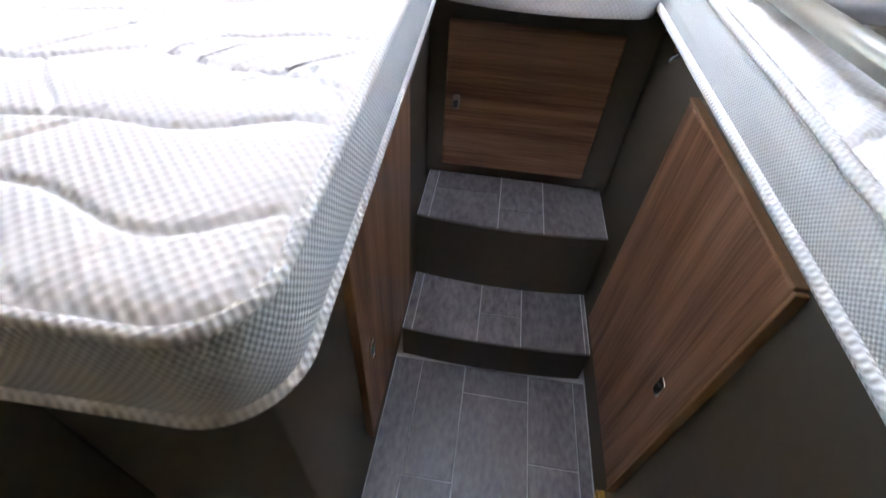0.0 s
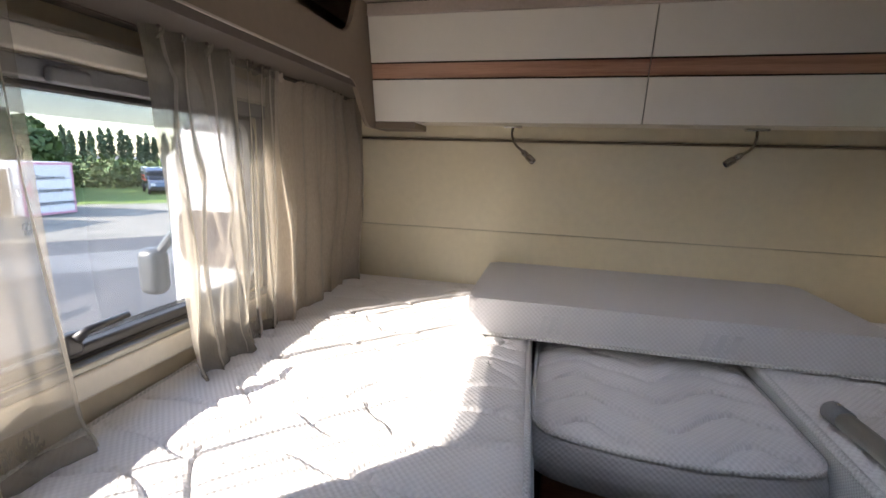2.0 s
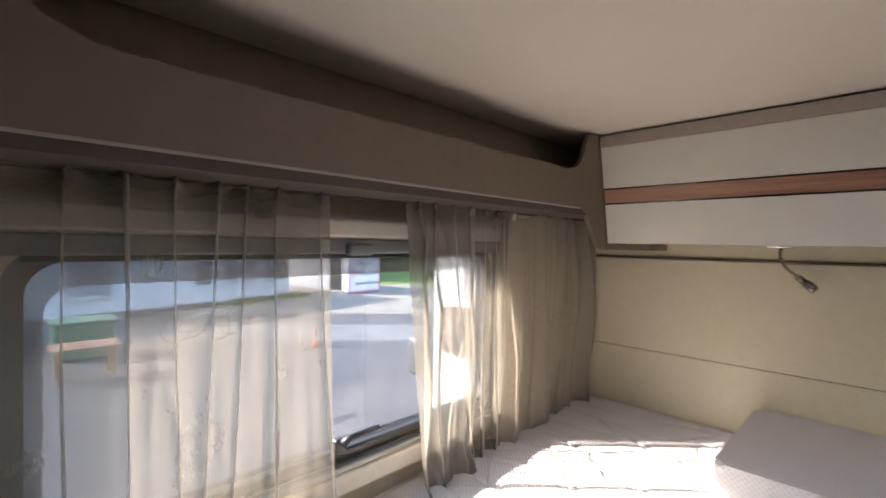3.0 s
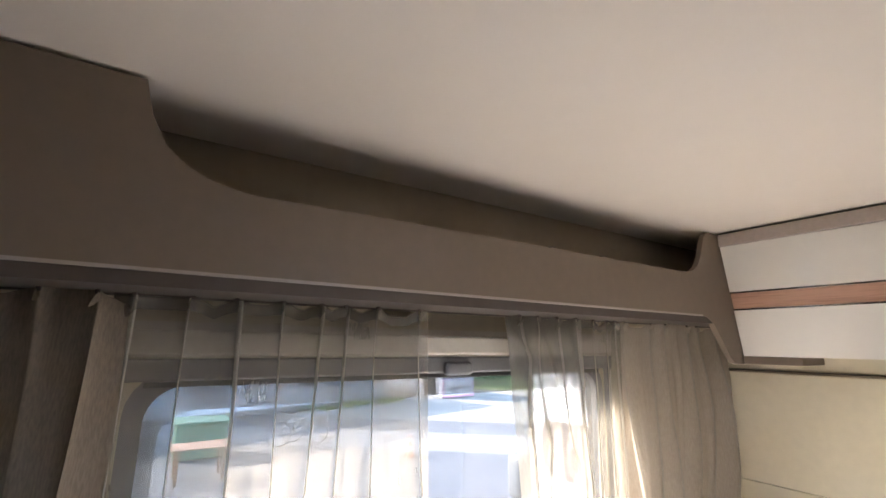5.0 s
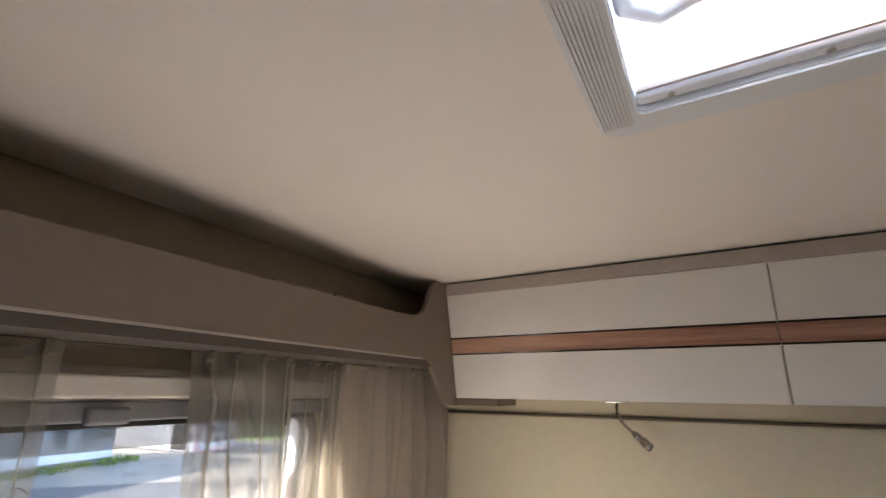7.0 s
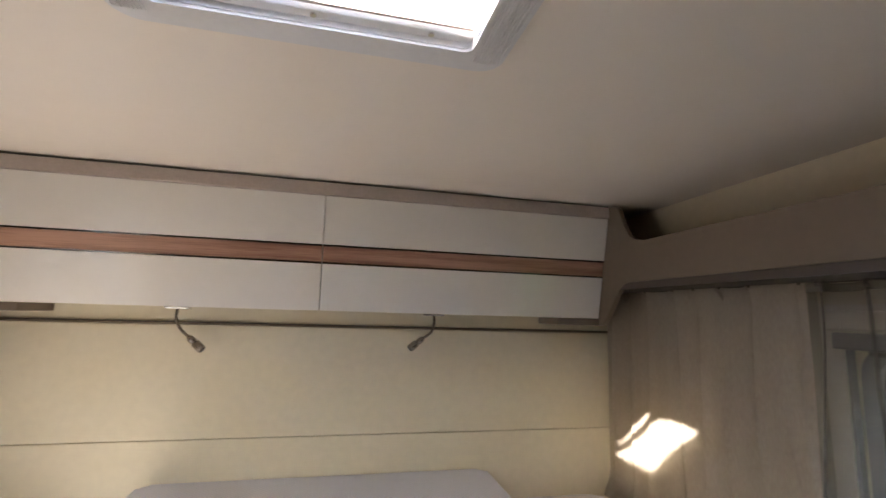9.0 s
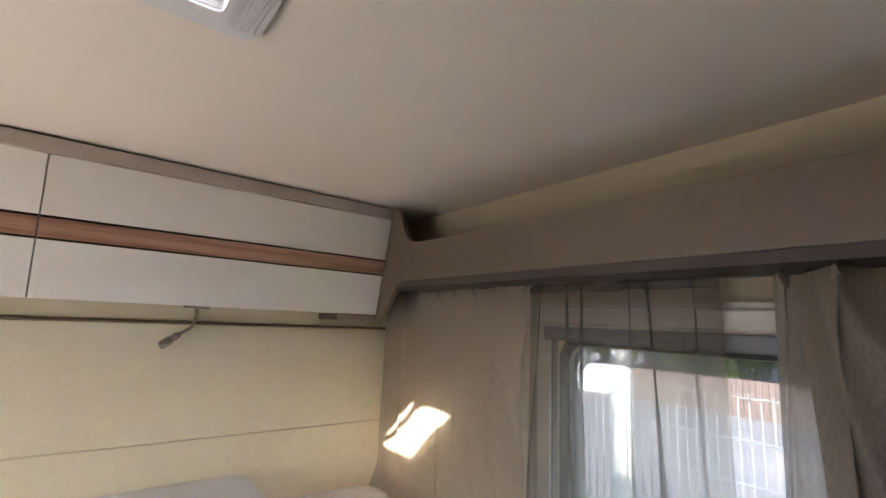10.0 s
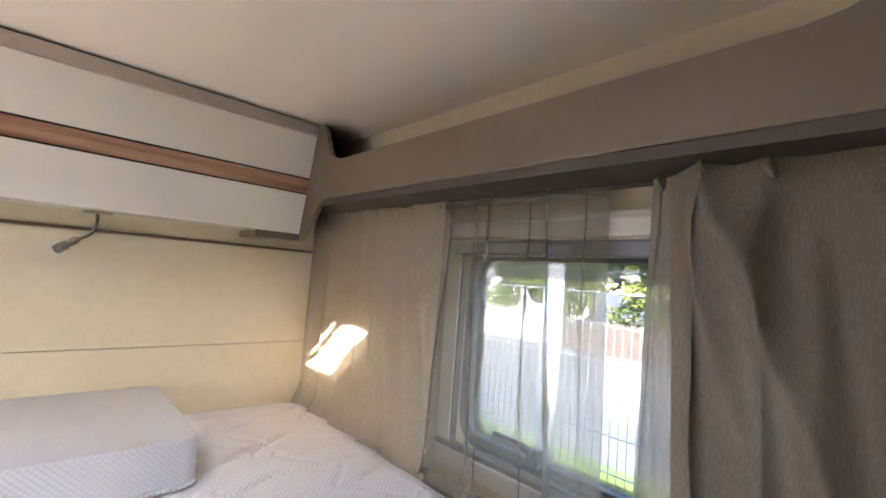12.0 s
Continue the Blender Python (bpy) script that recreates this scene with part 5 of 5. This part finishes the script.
def neighbour():
    """The white motorhome parked behind, with its wing mirror beside the window."""
    n = thing("motorhome", "white motorhome parked close by with a grey wing mirror", "motorhome", at=(-2.7, 3.3, GROUND))
    g = GROUND
    shell = prism(rounded(-2.93, -0.50, g + 0.45, g + 3.12, 0.32, 8), 1, 3.02, 9.6)
    lips = [e for e in shell.edges if all(v.co.y < 3.03 for v in e.verts)]
    bmesh.ops.bevel(shell, geom=lips, offset=0.12, segments=4, affect="EDGES", profile=0.5)
    part("body", shell, WHITEPAINT, n)
    part("windscreen", prism(rounded(-2.84, -0.66, g + 2.05, g + 2.44, 0.10, 5), 1, 2.992, 3.03), BROWNBLIND, n, "windscreen with a drawn brown blind")
    part("side_window", box((-2.945, 3.30, g + 1.55), (-2.915, 4.15, g + 2.35), 0.012), DARKGLASS, n)
    part("pillar", box((-2.957, 3.16, g + 0.6), (-2.925, 3.26, g + 2.7), 0.008), TRIM, n)
    part("stripe", box((-2.945, 4.3, g + 1.15), (-2.92, 9.5, g + 1.35)), TRIM, n)
    part("bumper", box((-2.62, 2.90, g + 0.35), (-0.62, 3.12, g + 0.95), 0.06, 3), GREYPL, n)
    for x in (-2.5, -0.98):
        part("headlight", box((x, 2.985, g + 1.05), (x + 0.34, 3.06, g + 1.30), 0.03), DARKGLASS, n)
    m = part("mirror", box((-3.245, 2.97, g + 1.77), (-3.055, 3.13, g + 2.13), 0.065, 5), MIRRORGREY, n, "dark grey wing mirror housing", True)
    part("mirror_glass", box((-3.215, 3.128, g + 1.82), (-3.085, 3.138, g + 2.08), 0.004), CHROME, m)
    part("mirror_arm", tube([(-3.09, 3.06, g + 2.10), (-3.0, 3.10, g + 2.24), (-2.92, 3.22, g + 2.30)], 0.035, 8), MIRRORGREY, m)
    for x in (-2.5, -0.8):
        for y in (3.95, 8.2):
            wheel_of(n, (x, y, g + 0.36), (-1 if x < -1.5 else 1, 0), 0.36)


neighbour()


def fence():
    f = thing("mesh_fence", "galvanised double-bar mesh fence along the road", "fence", at=(2.7, 0, GROUND))
    x = 2.70
    first = None
    for k in range(150):
        y = -1.0 + 0.05 * k
        if first is None:
            first = part("wire", tube([(x, y, GROUND + 0.03), (x, y, 1.46)], 0.0036, 5), GALV, f)
        else:
            o = first.copy()
            scene.collection.objects.link(o)
            o.location = (0, 0.05 * k, 0)
    for k in range(14):
        z = 1.44 - 0.2 * k
        part("rail", tube([(x - 0.007, -1.1, z), (x - 0.007, 6.6, z)], 0.0058, 5), GALV, f)
    for z in (1.63, 1.75):
        part("rail", tube([(x - 0.01, -1.1, z), (x - 0.01, 6.6, z)], 0.007, 5), GALV, f)
    for y in (-0.9, 4.6):
        part("post", box((x + 0.01, y - 0.03, GROUND), (x + 0.06, y + 0.03, 1.8), 0.004), GALV, f)


fence()
pole = thing("flagpole", "thick white painted pole behind the fence", "pole", at=(2.86, 2.17, GROUND))
part("shaft", cylinder((2.86, 2.17, 0.9), 0.066, 4.2, 2, 24), WHITEPAINT, pole, "", True)
part("collar", cylinder((2.86, 2.17, GROUND + 0.06), 0.11, 0.12, 2, 24), GALV, pole)


def roadside():
    w = thing("garden_wall", "white rendered garden wall across the road", "wall")
    part("render", box((19.0, 12.2, GROUND), (19.25, 30, GROUND + 1.35), 0.02), WHITEWALL, w)
    part("coping", box((18.94, 12.1, GROUND + 1.35), (19.31, 30.1, GROUND + 1.43), 0.02), GALV, w)
    b = thing("board_fence", "brown upright board fence across the road", "fence")
    for k in range(76):
        part("board", box((19.0, -3.0 + 0.2 * k, GROUND + 0.02), (19.04, -2.82 + 0.2 * k, GROUND + 1.38), 0.004, 1), BROWNFENCE, b)
    part("rail", box((19.04, -3.0, GROUND + 1.0), (19.10, 12.1, GROUND + 1.12)), BROWNFENCE, b)
    h = thing("white_house", "white rendered house across the road", "house")
    part("wall", box((30, 22, GROUND), (40, 36, GROUND + 5.2)), WHITEWALL, h)
    part("roof", prism([(29.5, GROUND + 5.2), (40.5, GROUND + 5.2), (35, GROUND + 8.2)], 1, 21.5, 36.5), BROWNFENCE, h)
    for y in (25, 31):
        part("window", box((29.96, y - 0.7, GROUND + 1.4), (29.99, y + 0.7, GROUND + 2.8)), DARKGLASS, h)


roadside()
LEAF_LIGHT = mat("garden_foliage", (0.07, 0.11, 0.025), 0.7, scale=0.4, detail=(0.20, 0.25, 0.06))
for k, (x, y, h, sp) in enumerate(((23, 4.5, 6.5, 2.8), (22.5, 9.0, 5.8, 2.6), (24, 13.5, 6.8, 2.9), (25, 0.0, 6.0, 2.8), (23, 17.5, 5.2, 2.2), (27, 8, 7.5, 3.0))):
    tree("leafy garden tree with yellow-green leaves across the road", (x, y), h, sp, 700 + k, LEAF_LIGHT, 0.12, 14, 620, "garden trees")

for k, (x, y, h, sp) in enumerate(((-31, 20.2, 6.2, 2.3), (-33.5, 17.6, 6.4, 2.5), (-35, 23.2, 5.8, 2.2))):
    tree("dark green broadleaf tree behind the white container", (x, y), h, sp, 900 + k, LEAF, 0.24, 12, 320, "yard trees")

# ---- floor tiles ----
floor_ob = bpy.data.objects["floor"]
columns = [(-0.299, -0.207, (-0.35, 0.05)), (-0.207, -0.062, (0.415, -0.19)), (-0.062, 0.149, (0.69, 0.08)), (0.149, 0.296, (0.50, -0.10)), (0.296, 0.334, (0.30,))]
for a, b, cuts in columns:
    ys = [-0.8, *sorted(cuts), 0.786]
    for c, d in zip(ys, ys[1:]):
        part("tile", box((a + 0.0016, c + 0.0016, -0.0042), (b - 0.0016, d - 0.0016, -0.0012), 0.0008, 1), TILE, floor_ob)
